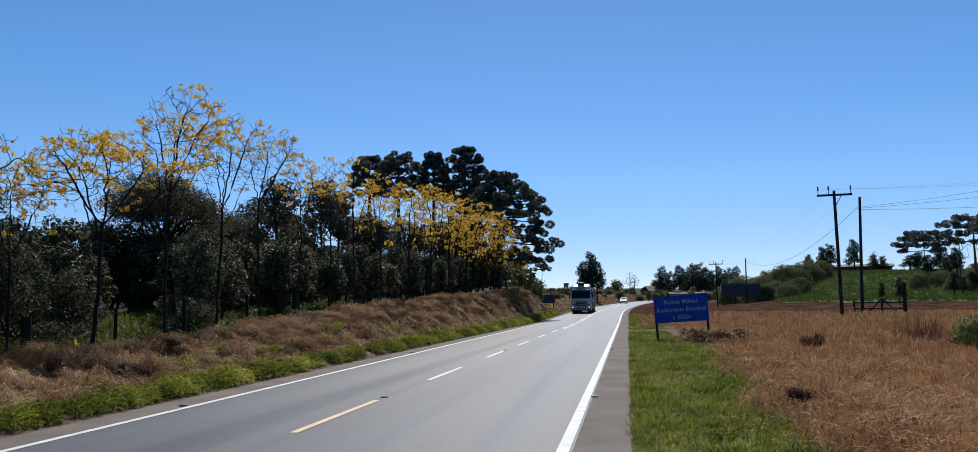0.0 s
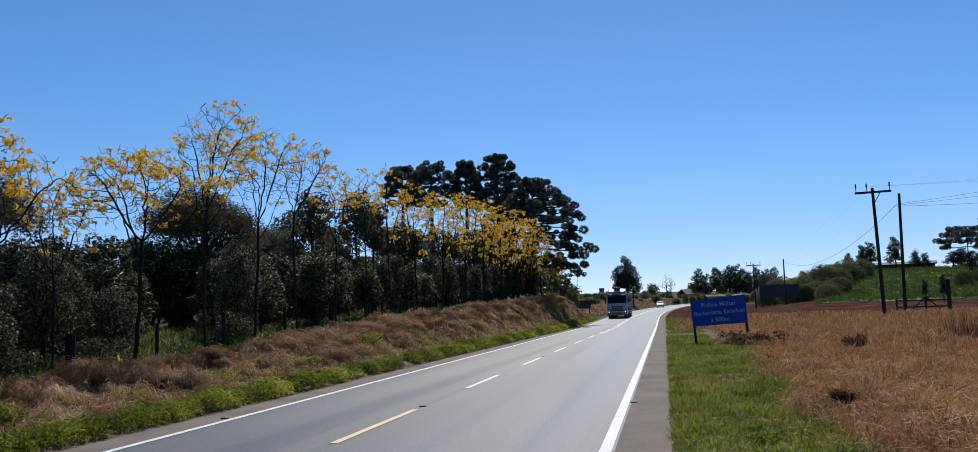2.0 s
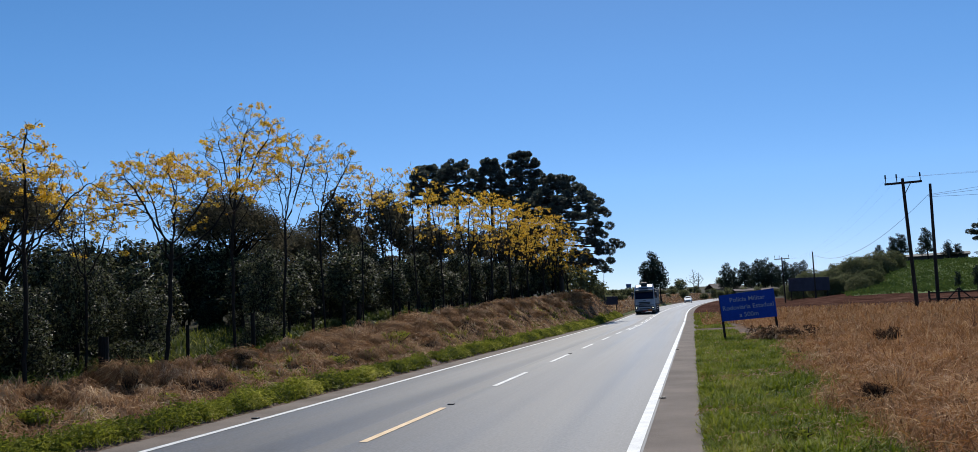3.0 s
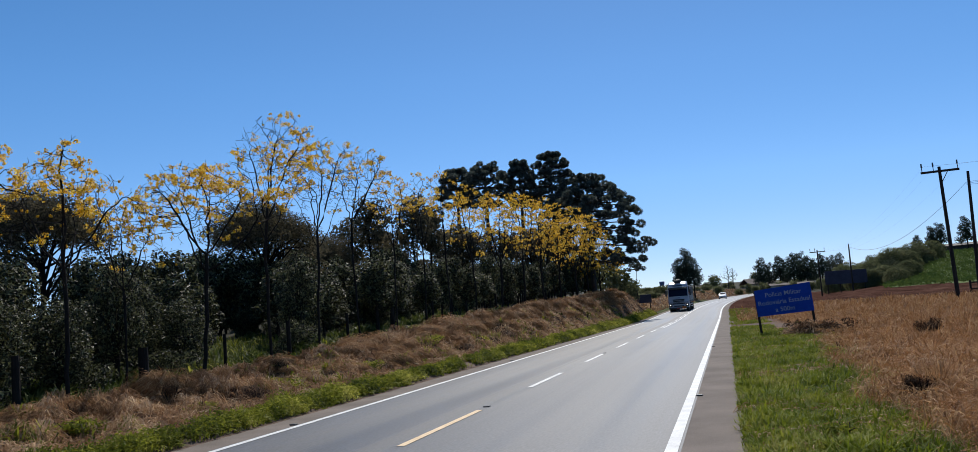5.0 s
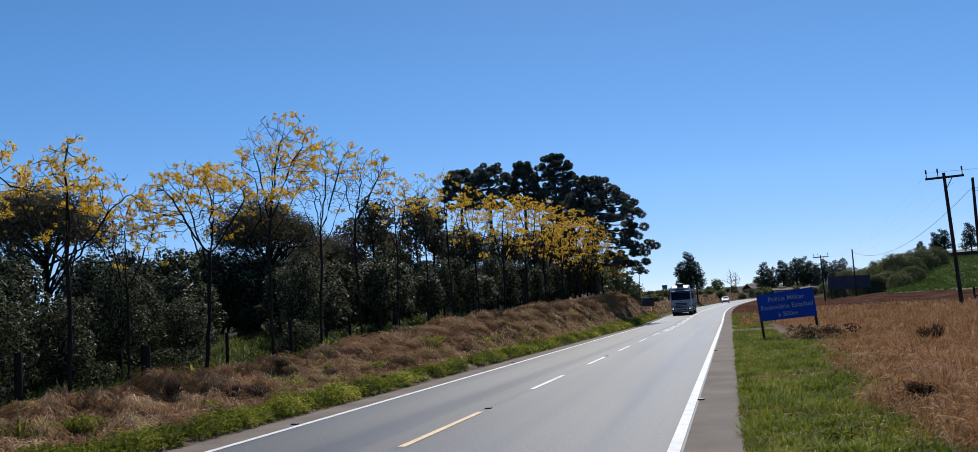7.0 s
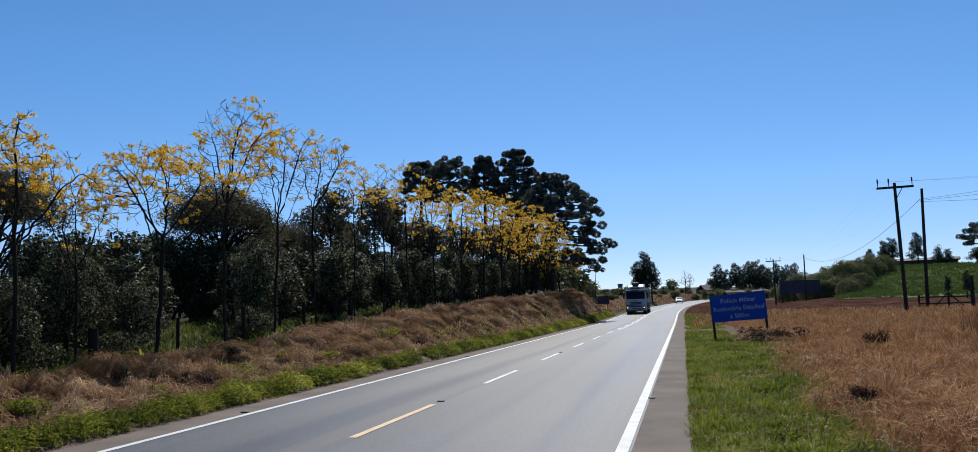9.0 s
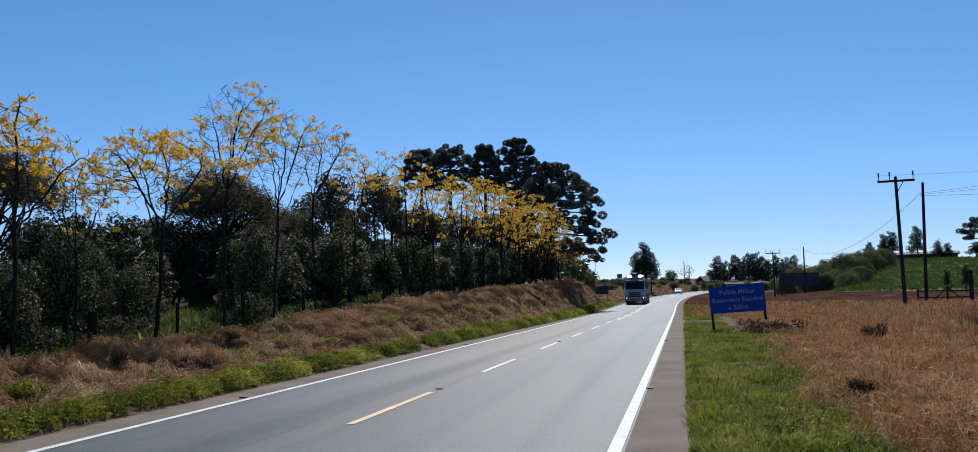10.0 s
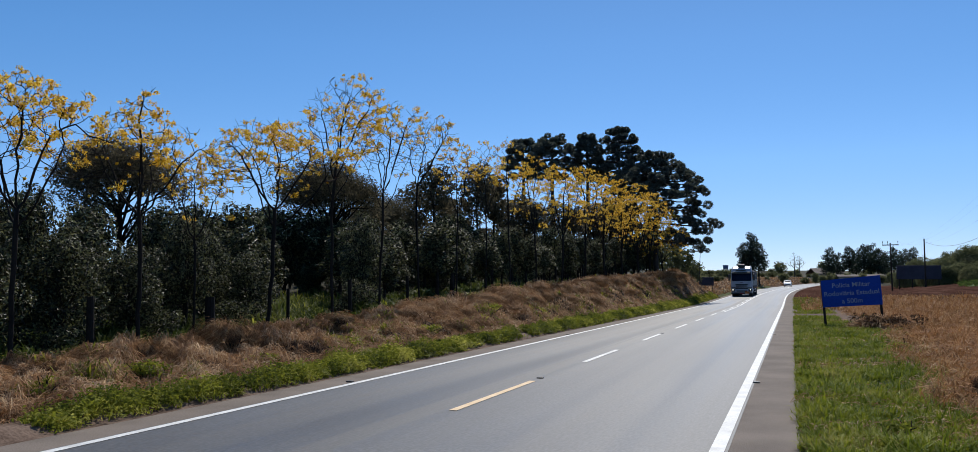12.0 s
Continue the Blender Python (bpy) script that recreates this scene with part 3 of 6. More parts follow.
def ipe(seed, x, y, height, fork, wide, bloom=0.6, radius=0.09, label="", lean=0.0, deep=0.4, goals=260, boughs=5, leader=0.0):
    """A bare vase-shaped tree: clear stem, rising limbs, fine twigs, and yellow blossom in bunches at the twig ends."""
    R = np.random.default_rng(seed)
    zs = np.linspace(-0.2, fork, 9)
    sway = R.normal(0, 0.022, (9, 2)).cumsum(0)
    stem = [np.array([sx, sy, z]) for (sx, sy), z in zip(sway - sway[0], zs)]
    par = list(range(-1, 8))
    tall = height - fork
    vx, vy = y / math.hypot(x, y), -x / math.hypot(x, y)  # the side the crown leans to
    ph0 = R.uniform(0, 6.28)
    for j in range(boughs):
        a = ph0 + j * 2 * math.pi / boughs + R.uniform(-0.35, 0.35)
        at = 8 if j % 2 == 0 else 7
        n, reach, up = 7, wide * R.uniform(0.45, 0.62), tall * R.uniform(0.35, 0.6)
        prev = at
        for k in range(1, n + 1):
            f = k / n
            g = np.array([math.cos(a) * reach * f ** 0.9 + vx * lean * 0.5 * f, math.sin(a) * reach * f ** 0.9 + vy * lean * 0.5 * f, up * f ** 1.15])
            stem.append(stem[at] + g + R.normal(0, 0.025, 3))
            par.append(prev)
            prev = len(stem) - 1
    prev = 8
    for k in range(1, 7):
        f = k / 6
        stem.append(stem[8] + np.array([vx * lean * 0.6 * f, vy * lean * 0.6 * f, (0.55 + 0.4 * leader) * tall * f]) + R.normal(0, 0.03, 3))
        par.append(prev)
        prev = len(stem) - 1
    ga, gq = R.uniform(0, 2 * np.pi, goals), np.sqrt(R.random(goals))
    ztop = (1 - deep) + deep * np.sqrt(np.maximum(0, 1 - gq ** 2)) + leader * 0.8 * (np.maximum(0, 0.35 - gq) - 0.12)
    zlow = (0.14 if y < 26 else 0.22 if y < 40 else 0.06) + 0.12 * (1 - gq)
    gz = fork + tall * np.clip(zlow + (ztop - zlow) * R.random(goals) ** 0.62, 0.1, 1.0)
    rim = 1 + 0.16 * np.sin(3 * ga + seed) + 0.1 * np.sin(5 * ga + 2.0 * seed)
    f = np.clip((gz - fork) / tall, 0, 1)
    G = np.c_[np.cos(ga) * gq * wide * rim + vx * lean * f, np.sin(ga) * gq * wide * rim + vy * lean * f, gz]
    P, par = grow(R, stem, G, parents=par, step=0.10, kill=0.13)
    limbs = Limbs()
    ends, kids = skin(limbs, P, par, 0.0052 if y < 45 else 0.0075, 2.45, radius)
    tips = []
    for i in ends:
        way = P[i] - P[par[i]]
        way = way / (np.linalg.norm(way) + 1e-9)
        tips.append(P[i])
        for _ in range(2 if y < 32 else 1):
            v = way + R.normal(0, 0.65, 3) + np.array([0, 0, 0.25])
            e = P[i] + v / np.linalg.norm(v) * R.uniform(0.08, 0.22)
            limbs.add([P[i], (P[i] + e) / 2 + R.normal(0, 0.012, 3), e], [0.0058, 0.005, 0.0036], 3)
    far = 1.0 if y < 45 else 1.2
    C, S = [], []
    for p in tips:
        patch = 0.55 + 0.75 * math.sin(2.3 * p[0] + seed) * math.sin(2.1 * p[1] + 2 * seed) + 0.3 * math.sin(3.1 * p[2] + seed)
        rise = (0.22 if y < 40 else 0.5) + (0.85 if y < 40 else 0.5) * float(sstep(0.25, 0.7, (p[2] - fork) / tall))
        if R.random() < 0.85 * bloom * (0.25 + max(0.0, patch)) * rise:
            for _ in range(R.integers(3, 7)):
                C.append(p + R.normal(0, 0.075, 3) * far * np.array([1.25, 1.25, 0.6]))
                S.append(R.uniform(0.045, 0.09) * far)
        elif R.random() < 0.3:
            C.append(p)
            S.append(0.025 * far)
    C, S = np.array(C), np.array(S)
    k = 22
    off = R.normal(0, 1, (len(C), k, 3))
    off /= np.linalg.norm(off, axis=2, keepdims=True)
    B = (C[:, None] + off * S[:, None, None] * R.uniform(0.35, 1, (len(C), k, 1))).reshape(-1, 3)
    global rng
    keep, rng = rng, R
    m_c = leaves(B, off.reshape(-1, 3), R.uniform(0.013, 0.028, len(B)) * (1.0 if y < 45 else 1.25), 0.8, M_FLOWER, "crown", 0.25)
    rng = keep
    tree = thing("ipe_tree", pose(x, y, float(land(x, y))), label or "slender leafless tree with clusters of yellow blossom", "tree", "yellow blossom trees")
    part("trunk", limbs.mesh("trunk", M_BARK), None, tree, "thin dark grey-brown trunk and branches")
    part("crown", m_c, None, tree, "yellow flower clusters on bare twigs")
    return tree


def canopy_tree(seed, name, height, r, depth, n, leaf, mat, label, category, group, trunk_r=0.13, holes=0.2):
    """A tree with one smooth domed canopy carried on fanned limbs."""
    R = np.random.default_rng(seed)
    limbs = Limbs()
    zc = height - depth
    fork = max(0.8, zc * 0.62)
    limbs.add([(0, 0, -0.2), (R.normal(0, 0.06), R.normal(0, 0.06), fork * 0.5), (0, 0, fork)], [trunk_r * 1.15, trunk_r * 0.95, trunk_r * 0.8], 8)
    for j in range(16):
        a, q = j * 2.4 + R.uniform(-0.3, 0.3), math.sqrt((j + 0.5) / 16) * 0.88
        e = np.array([math.cos(a) * q * r, math.sin(a) * q * r, zc + depth * (0.1 + 0.75 * math.sqrt(1 - q * q))])
        p0 = np.array([0, 0, fork * R.uniform(0.7, 1.0)])
        m1 = p0 + (e - p0) * 0.5 + np.array([math.cos(a) * r * 0.08, math.sin(a) * r * 0.08, -0.05 * depth])
        limbs.add([p0, m1, e], [trunk_r * 0.5, trunk_r * 0.33, trunk_r * 0.12], 5)
    d = R.normal(0, 1, (int(n * 1.4), 3))
    d[:, 2] = np.abs(d[:, 2]) * 1.1 - 0.38
    d /= np.linalg.norm(d, axis=1, keepdims=True)
    lump = sum(np.sin(d @ R.normal(0, f_, 3) + R.uniform(0, 6.28)) * w_ for f_, w_ in ((2, 0.05), (3, 0.05), (5, 0.04), (8, 0.035), (13, 0.025)))
    gap = np.sin(d @ R.normal(0, 5, 3)) * np.sin(d @ R.normal(0, 6, 3) + 1.0) + 0.6 * np.sin(d @ R.normal(0, 9, 3))
    ok = (gap < 1.15 - holes) | (d[:, 2] > 0.75)
    d, lump = d[ok][:n], lump[ok][:n]
    rr = (1 + lump[:, None]) * (1 - 0.34 * R.random((len(d), 1)) ** 1.3)
    P = d * rr * np.array([r, r, depth]) + np.array([0, 0, zc])
    global rng
    keep, rng = rng, R
    cm = leaves(P, d * 1.3 + np.array([0, 0, 0.3]), R.uniform(0.7, 1.2, len(P)) * leaf, 0.55, mat, "crown", 0.15)
    rng = keep
    t = thing(name, pose(0, 0, 0), label, category, group)
    part("trunk", limbs.mesh("trunk", M_BARK), None, t)
    part("crown", cm, None, t)
    return t


def crown_points(R, blobs, n, shell=0.55):
    """Points in the outer part of several flattened lumps."""
    P, N = [], []
    w = np.array([b[3] * b[4] for b in blobs])
    for (bx, by, bz, rx, rz), k in zip(blobs, (n * w / w.sum()).astype(int)):
        d = R.normal(0, 1, (k, 3))
        d /= np.linalg.norm(d, axis=1, keepdims=True)
        rr = shell + (1 - shell) * R.random((k, 1)) ** 0.6
        rr *= 1 + 0.08 * np.sin(d[:, :1] * 7 + bx) * np.sin(d[:, 1:2] * 6 + bz)
        P.append(np.array([bx, by, bz]) + d * rr * np.array([rx, rx, rz]))
        N.append(d * 0.8 + np.array([0, 0, 0.25]))
    return np.concatenate(P), np.concatenate(N)


def leaf_tree(seed, name, height, crown_r, crown_base, nblob, nleaf, leaf, mat, label, category="tree", trunk_r=0.1, flat=0.5, shape="round", bark=None, shell=0.5, group="", lump=1.0):
    """A leafy tree: trunk, limbs to each lump of the crown, and leaves by the thousand."""
    R = np.random.default_rng(seed)
    blobs = []
    hc = height - crown_base
    for i in range(nblob):
        a = i * 2.4 + R.uniform(-0.4, 0.4)
        f = (i + 0.5) / nblob
        if shape == "dome":
            rad = crown_r * math.sqrt(f) * 0.72
            z = crown_base + hc * (0.28 + 0.5 * (1 - (rad / crown_r) ** 2)) + R.normal(0, 0.06) * hc
            br = crown_r * R.uniform(0.30, 0.42)
            bz = br * flat
        elif shape == "column":
            z = crown_base + hc * f * 0.9
            rad = crown_r * 0.5 * R.uniform(0.2, 1) * (1.1 - 0.6 * f)
            br = crown_r * R.uniform(0.4, 0.6) * (1.15 - 0.6 * f) * lump
            bz = br * flat * 1.5
        else:
            z = crown_base + hc * (0.15 + 0.72 * f)
            rad = crown_r * 0.62 * R.uniform(0.4, 1) * math.sqrt(max(0.1, 1 - (1.6 * (f - 0.4)) ** 2))
            br = crown_r * R.uniform(0.36, 0.55) * lump
            bz = br * flat * 1.6
        blobs.append((rad * math.cos(a), rad * math.sin(a), z, br, bz))
    top = max(b[2] + b[4] for b in blobs)
    s = height / top
    blobs = [(a, b, c * s, d, e) for a, b, c, d, e in blobs]
    limbs = Limbs()
    stem_top = crown_base + hc * 0.45
    n = 6
    sw = R.normal(0, 0.03 * height / n, (n, 2)).cumsum(0)
    tp = np.c_[sw - sw[0], np.linspace(-0.2, stem_top, n)]
    limbs.add(tp, np.linspace(trunk_r * 1.15, trunk_r * 0.6, n), 8)
    for bx, by, bz, br, _ in blobs:
        h0 = crown_base + (stem_top - crown_base) * R.uniform(0.0, 0.9)
        p0 = np.array([np.interp(h0, tp[:, 2], tp[:, 0]), np.interp(h0, tp[:, 2], tp[:, 1]), h0])
        p2 = np.array([bx, by, bz])
        p1 = (p0 + p2) / 2 + R.normal(0, 0.05 * height, 3) * 0.6
        limbs.add([p0, p1, p2], [trunk_r * 0.5, trunk_r * 0.33, trunk_r * 0.12], 5)
    P, N = crown_points(R, blobs, nleaf, shell)
    global rng
    keep, rng = rng, R
    cm = leaves(P, N, R.uniform(0.7, 1.2, len(P)) * leaf, 0.5, mat, "crown", 0.15)
    rng = keep
    t = thing(name, pose(0, 0, 0), label, category, group)
    part("trunk", limbs.mesh("trunk", bark or M_BARK), None, t)
    part("crown", cm, None, t)
    return t


def put_tree(base, x, y, turn=0.0, scale=1.0, tall=None, sink=0.05, first=[]):
    """Stands a tree at its place; the built one is used first, then copies."""
    m = pose(x, y, float(land(x, y)) - sink, 0, 0, turn)
    if base.name not in first:
        first.append(base.name)
        t = base
        t.matrix_world = m
    else:
        t = copy_thing(base, m)
    t.scale = (scale, scale, scale if tall is None else tall)
    return t


def araucaria(seed, x, y, height, first, reach, shape, tiers=6, per=8, clump=0.62, spikes=150, coarse=1.0, lift=0.25, side=0.0, thin=0.0, label=""):
    """A Parana pine: straight bole, whorls of long bare limbs and round spiky tufts that close into a crown.
    shape: crown radius as shares of reach, from the lowest limbs to the top. side: how much the low limbs favour +x. thin: share of low limbs that have gone."""
    R = np.random.default_rng(seed)
    limbs, C, S = Limbs(), [], []
    n = 8
    zs = np.linspace(-0.3, height * 0.97, n)
    sway = R.normal(0, 0.05, (n, 2)).cumsum(0)
    sway -= sway[0]
    bole = min(0.33, max(0.06, 0.0017 * height ** 2))
    limbs.add(np.c_[sway, zs], np.linspace(bole, bole * 0.28, n), 9)
    for i in range(tiers):
        f = i / (tiers - 1)
        z = first + (height - 0.5 - first) * f
        L = reach * float(np.interp(f, np.linspace(0, 1, len(shape)), shape))
        p0 = np.array([np.interp(z, zs, sway[:, 0]), np.interp(z, zs, sway[:, 1]), z])
        for j in range(per):
            if R.random() < thin * (1 - f) ** 1.5:
                continue
            a = (j + 0.5 * (i % 2)) * 2 * math.pi / per + R.uniform(-0.28, 0.28)
            l = L * R.uniform(0.78, 1.06) * (1 + side * (1 - f) * math.cos(a))
            out, across = np.array([math.cos(a), math.sin(a), 0]), np.array([-math.sin(a), math.cos(a), 0])
            rise = lift * l * (0.25 + 0.75 * f)
            end = p0 + out * l + np.array([0, 0, rise - 0.05 * l])
            mid = p0 + out * l * 0.55 + np.array([0, 0, -0.06 * l + 0.3 * rise])
            limbs.add([p0, mid, p0 + out * l * 0.85 + np.array([0, 0, -0.05 * l + 0.6 * rise]), end], [0.085, 0.065, 0.05, 0.03], 5)
            C.append(end)
            S.append(clump * R.uniform(0.85, 1.15))
            more = int(np.clip(round(l / clump * 0.5), 1, 4))
            for k in range(more):
                g = R.uniform(0.62, 0.97)
                q = mid + (end - mid) * ((g - 0.55) / 0.45)
                e = q + across * R.choice([-1, 1]) * R.uniform(0.5, 1.35) * clump + out * R.uniform(-0.2, 0.3) + np.array([0, 0, R.uniform(-0.1, 0.55)])
                limbs.add([q, (q + e) / 2 + (0, 0, -0.05), e], [0.035, 0.03, 0.02], 4)
                C.append(e)
                S.append(clump * R.uniform(0.6, 1.0))
    for _ in range(4):
        C.append(np.array([sway[-1, 0], sway[-1, 1], height - clump * 0.7]) + R.normal(0, 0.4, 3) * clump)
        S.append(clump * R.uniform(0.7, 1.0))
    C, S = np.array(C), np.array(S)
    way = R.normal(0, 1, (len(C), spikes, 3))
    way /= np.linalg.norm(way, axis=2, keepdims=True)
    turn = np.cross(way, R.normal(0, 1, way.shape))
    turn /= np.linalg.norm(turn, axis=2, keepdims=True) + 1e-9
    far = S[:, None, None] * R.uniform(0.82, 1.0, (len(C), spikes, 1))
    w = coarse * R.uniform(0.02, 0.036, (len(C), spikes, 1))
    flat = np.array([1, 1, 0.82])
    c0, m0, e0 = (C[:, None] + way * far * g * flat for g in (0.28, 0.72, 1.0))
    V = np.stack([c0, m0 + turn * w, e0, m0 - turn * w], 2).reshape(-1, 3)
    t = thing("araucaria_tree", pose(x, y, float(land(x, y)) - 0.1), label or "tall dark Parana pine with umbrella crown of needle tufts", "tree", "Parana pines")
    part("trunk", limbs.mesh("trunk", M_BARK2), None, t, "straight dark bole with bare limbs")
    part("crown", np_mesh("crown", V, np.arange(len(V)).reshape(-1, 4), M_ARAU), None, t, "dark ball-like needle tufts")
    return t


# ---------------------------------------------------------------- trees along the bank
IPES = (  # seed, x, y, height, fork, crown radius, bloom, stem radius, lean, depth of dome, twigs, boughs, leader
    (11, -12.6, 11.3, 5.19, 2.79, 1.45, 0.85, 0.085, 0.0, 0.45, 400, 5, 0.2),
    (5, -12.5, 14.2, 5.57, 2.97, 1.35, 0.75, 0.09, 0.0, 0.6, 400, 5, 0.9),
    (7, -13.2, 16.9, 4.53, 2.43, 1.0, 0.8, 0.045, 0.0, 0.4, 170, 5, 0.0),
    (18, -12.5, 18.8, 5.36, 3.11, 1.85, 0.8, 0.095, 0.15, 0.42, 560, 6, 0.0),
    (21, -12.5, 22.1, 7.61, 4.41, 1.25, 0.6, 0.085, 0.5, 0.5, 430, 5, 0.3),
    (14, -12.5, 25.2, 7.31, 4.21, 1.15, 0.55, 0.08, 0.4, 0.45, 360, 5, 0.0),
    (17, -12.5, 28.3, 7.30, 4.70, 1.05, 0.12, 0.075, 0.45, 0.4, 340, 5, 0.0),
    (19, -12.5, 31.8, 6.50, 3.60, 1.0, 0.65, 0.07, 0.0, 0.5, 190, 4, 0.0),
    (23, -12.5, 35.3, 7.00, 3.70, 1.05, 0.65, 0.07, -0.1, 0.5, 190, 4, 0.3),
    (27, -12.5, 38.6, 7.69, 3.99, 1.05, 0.4, 0.075, 0.0, 0.5, 210, 4, 0.3),
    (29, -12.5, 43.1, 7.29, 3.39, 1.25, 0.75, 0.08, 0.0, 0.5, 320, 5, 0.0),
    (31, -12.5, 48.3, 7.48, 3.28, 1.4, 0.8, 0.085, 0.0, 0.5, 330, 5, 0.0),
    (33, -12.4, 54.0, 7.67, 3.17, 1.5, 0.85, 0.085, 0.0, 0.5, 340, 5, 0.0),
    (37, -12.4, 60.0, 7.85, 2.95, 1.65, 0.85, 0.085, 0.0, 0.5, 350, 5, 0.0),
    (39, -12.4, 66.5, 7.93, 2.73, 1.75, 0.9, 0.085, 0.0, 0.55, 360, 5, 0.0),
    (41, -12.2, 73.0, 8.01, 2.21, 2.0, 1.2, 0.085, 0.1, 0.65, 420, 6, 0.0),
    (43, -12.2, 79.5, 7.89, 1.79, 2.2, 1.3, 0.085, 0.1, 0.7, 460, 6, 0.0),
    (45, -12.1, 86.5, 6.87, 1.37, 2.2, 1.3, 0.085, 0.3, 0.85, 440, 6, 0.0),
)
for sd, x, y, h, fk, wd, bl, ra, le, dp, gl, bo, ld in IPES:
    ipe(sd, x, y, h, fk, wd, bl, ra, lean=le, deep=dp, goals=gl, boughs=bo, leader=ld,
        label="nearly leafless tree with few yellow flowers on the bank" if bl < 0.35 else ("slender tree with yellow blossom on the grassy bank" if bl < 0.92 else "tree thick with yellow blossom on the bank"))

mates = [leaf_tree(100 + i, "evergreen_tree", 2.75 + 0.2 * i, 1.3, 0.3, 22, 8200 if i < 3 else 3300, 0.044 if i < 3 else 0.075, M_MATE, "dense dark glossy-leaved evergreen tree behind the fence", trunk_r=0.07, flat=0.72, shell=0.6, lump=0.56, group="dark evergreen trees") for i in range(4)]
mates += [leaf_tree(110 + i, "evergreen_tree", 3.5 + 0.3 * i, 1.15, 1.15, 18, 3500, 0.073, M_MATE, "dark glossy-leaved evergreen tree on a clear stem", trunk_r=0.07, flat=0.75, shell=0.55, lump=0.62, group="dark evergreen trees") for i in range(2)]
R0 = np.random.default_rng(5)
for row, xr in enumerate((-14.9, -17.2, -20.0, -23.5, -28.0)):
    y = 7.0 + row * 0.8
    while y < 100:
        if not (row < 3 and abs(math.degrees(math.atan2(xr, y)) + 31.3) < 2.1) and not (row > 3 and y > 64):
            near = row < 1 and y < 30 or row == 1 and y < 22
            which = R0.integers(3) if near else (3 if row > 1 or y > 40 and R0.random() < 0.4 else R0.integers(4, 6))
            tall = R0.uniform(0.74, 1.18) * (1 + 0.05 * row) * np.interp(y, [20, 28, 42, 60], [1.06, 1.15, 1.1, 1.06]) * (0.84 if which > 3 else 1.0) * (0.86 if -41 < math.degrees(math.atan2(xr, y)) < -33 else 1.0)
            put_tree(mates[which], xr + R0.uniform(-0.6, 0.6), y, R0.uniform(0, 360), R0.uniform(0.9, 1.12) * (1 + 0.06 * row), tall)
        y += R0.uniform(1.8, 3.1) * (1 + 0.2 * row) * (0.72 if 0 < row and y < 32 else 1.0) * (1.0 if y < 60 else 1.3)

y = 25.0
while y < 96:
    for xr in (-17.6, -21.5):
        if y < 33 and abs(math.degrees(math.atan2(xr, y)) + 31.3) < 2.3:
            continue
        put_tree(mates[3], xr + R0.uniform(-0.8, 0.8), y + R0.uniform(-0.5, 0.5), R0.uniform(0, 360), R0.uniform(0.6, 0.8), R0.uniform(0.4, 0.55))
    y += R0.uniform(1.5, 2.3) * (1.0 if y < 55 else 1.5)

UMB = "dark broad-crowned tree rising over the evergreens"
domes = [leaf_tree(200 + i, "umbrella_tree", h, r, h - dp, 34, 26000, 0.07, M_UMBR, UMB, trunk_r=0.13, flat=0.62, shape="dome", shell=0.35, group="dark broad-crowned trees")
         for i, (h, r, dp) in enumerate(((7.9, 3.45, 5.4), (7.7, 3.2, 5.2)))]
domes += [leaf_tree(205 + i, "umbrella_tree", 8.2, 2.1 - 0.3 * i, 4.3, 10, 2100, 0.14, M_UMBR, UMB, trunk_r=0.09, flat=0.5, shape="round", shell=0.25, group="dark broad-crowned trees") for i in range(3)]
for i, (k, az, d, s, tall) in enumerate((
        (3, -27.4, 52, 1.0, 0.66),
        (0, -42.6, 38, 0.85, 0.9), (1, -29.6, 44, 1.0, 0.9), (1, -26.0, 60, 0.75, 0.78), (2, -24.3, 62, 0.9, 0.95), (3, -22.9, 60, 1.0, 1.06), (4, -22.0, 66, 0.9, 0.8), (2, -21.0, 64, 0.8, 0.8),
        (3, -20.0, 60, 0.95, 1.04), (4, -19.0, 62, 1.0, 1.0), (2, -18.0, 70, 0.9, 0.85), (3, -17.0, 72, 1.0, 0.9), (4, -16.2, 70, 1.0, 0.8), (2, -15.0, 76, 1.0, 0.85), (3, -13.8, 76, 1.0, 0.8), (2, -12.4, 82, 1.2, 0.9), (3, -11.4, 84, 1.2, 0.9), (4, -10.3, 88, 1.4, 0.9))):
    put_tree(domes[k], d * math.sin(radians(az)), d * math.cos(radians(az)), i * 77, s, tall)
for az, d in ((-32.6, 43), (-31.4, 45), (-30.4, 42), (-29.2, 46), (-33.6, 44)):
    put_tree(mates[3], d * math.sin(radians(az)), d * math.cos(radians(az)), az * 50, 1.15, 1.35)
# a lower olive-grey layer between the trunks
for i in range(11):
    az, d = -28.0 + 17.0 * i / 10 + R0.uniform(-0.3, 0.3), R0.uniform(56, 64) + 3.0 * i
    put_tree(domes[2 + i % 3], d * math.sin(radians(az)), d * math.cos(radians(az)), i * 59, R0.uniform(0.95, 1.3), R0.uniform(0.46, 0.66))

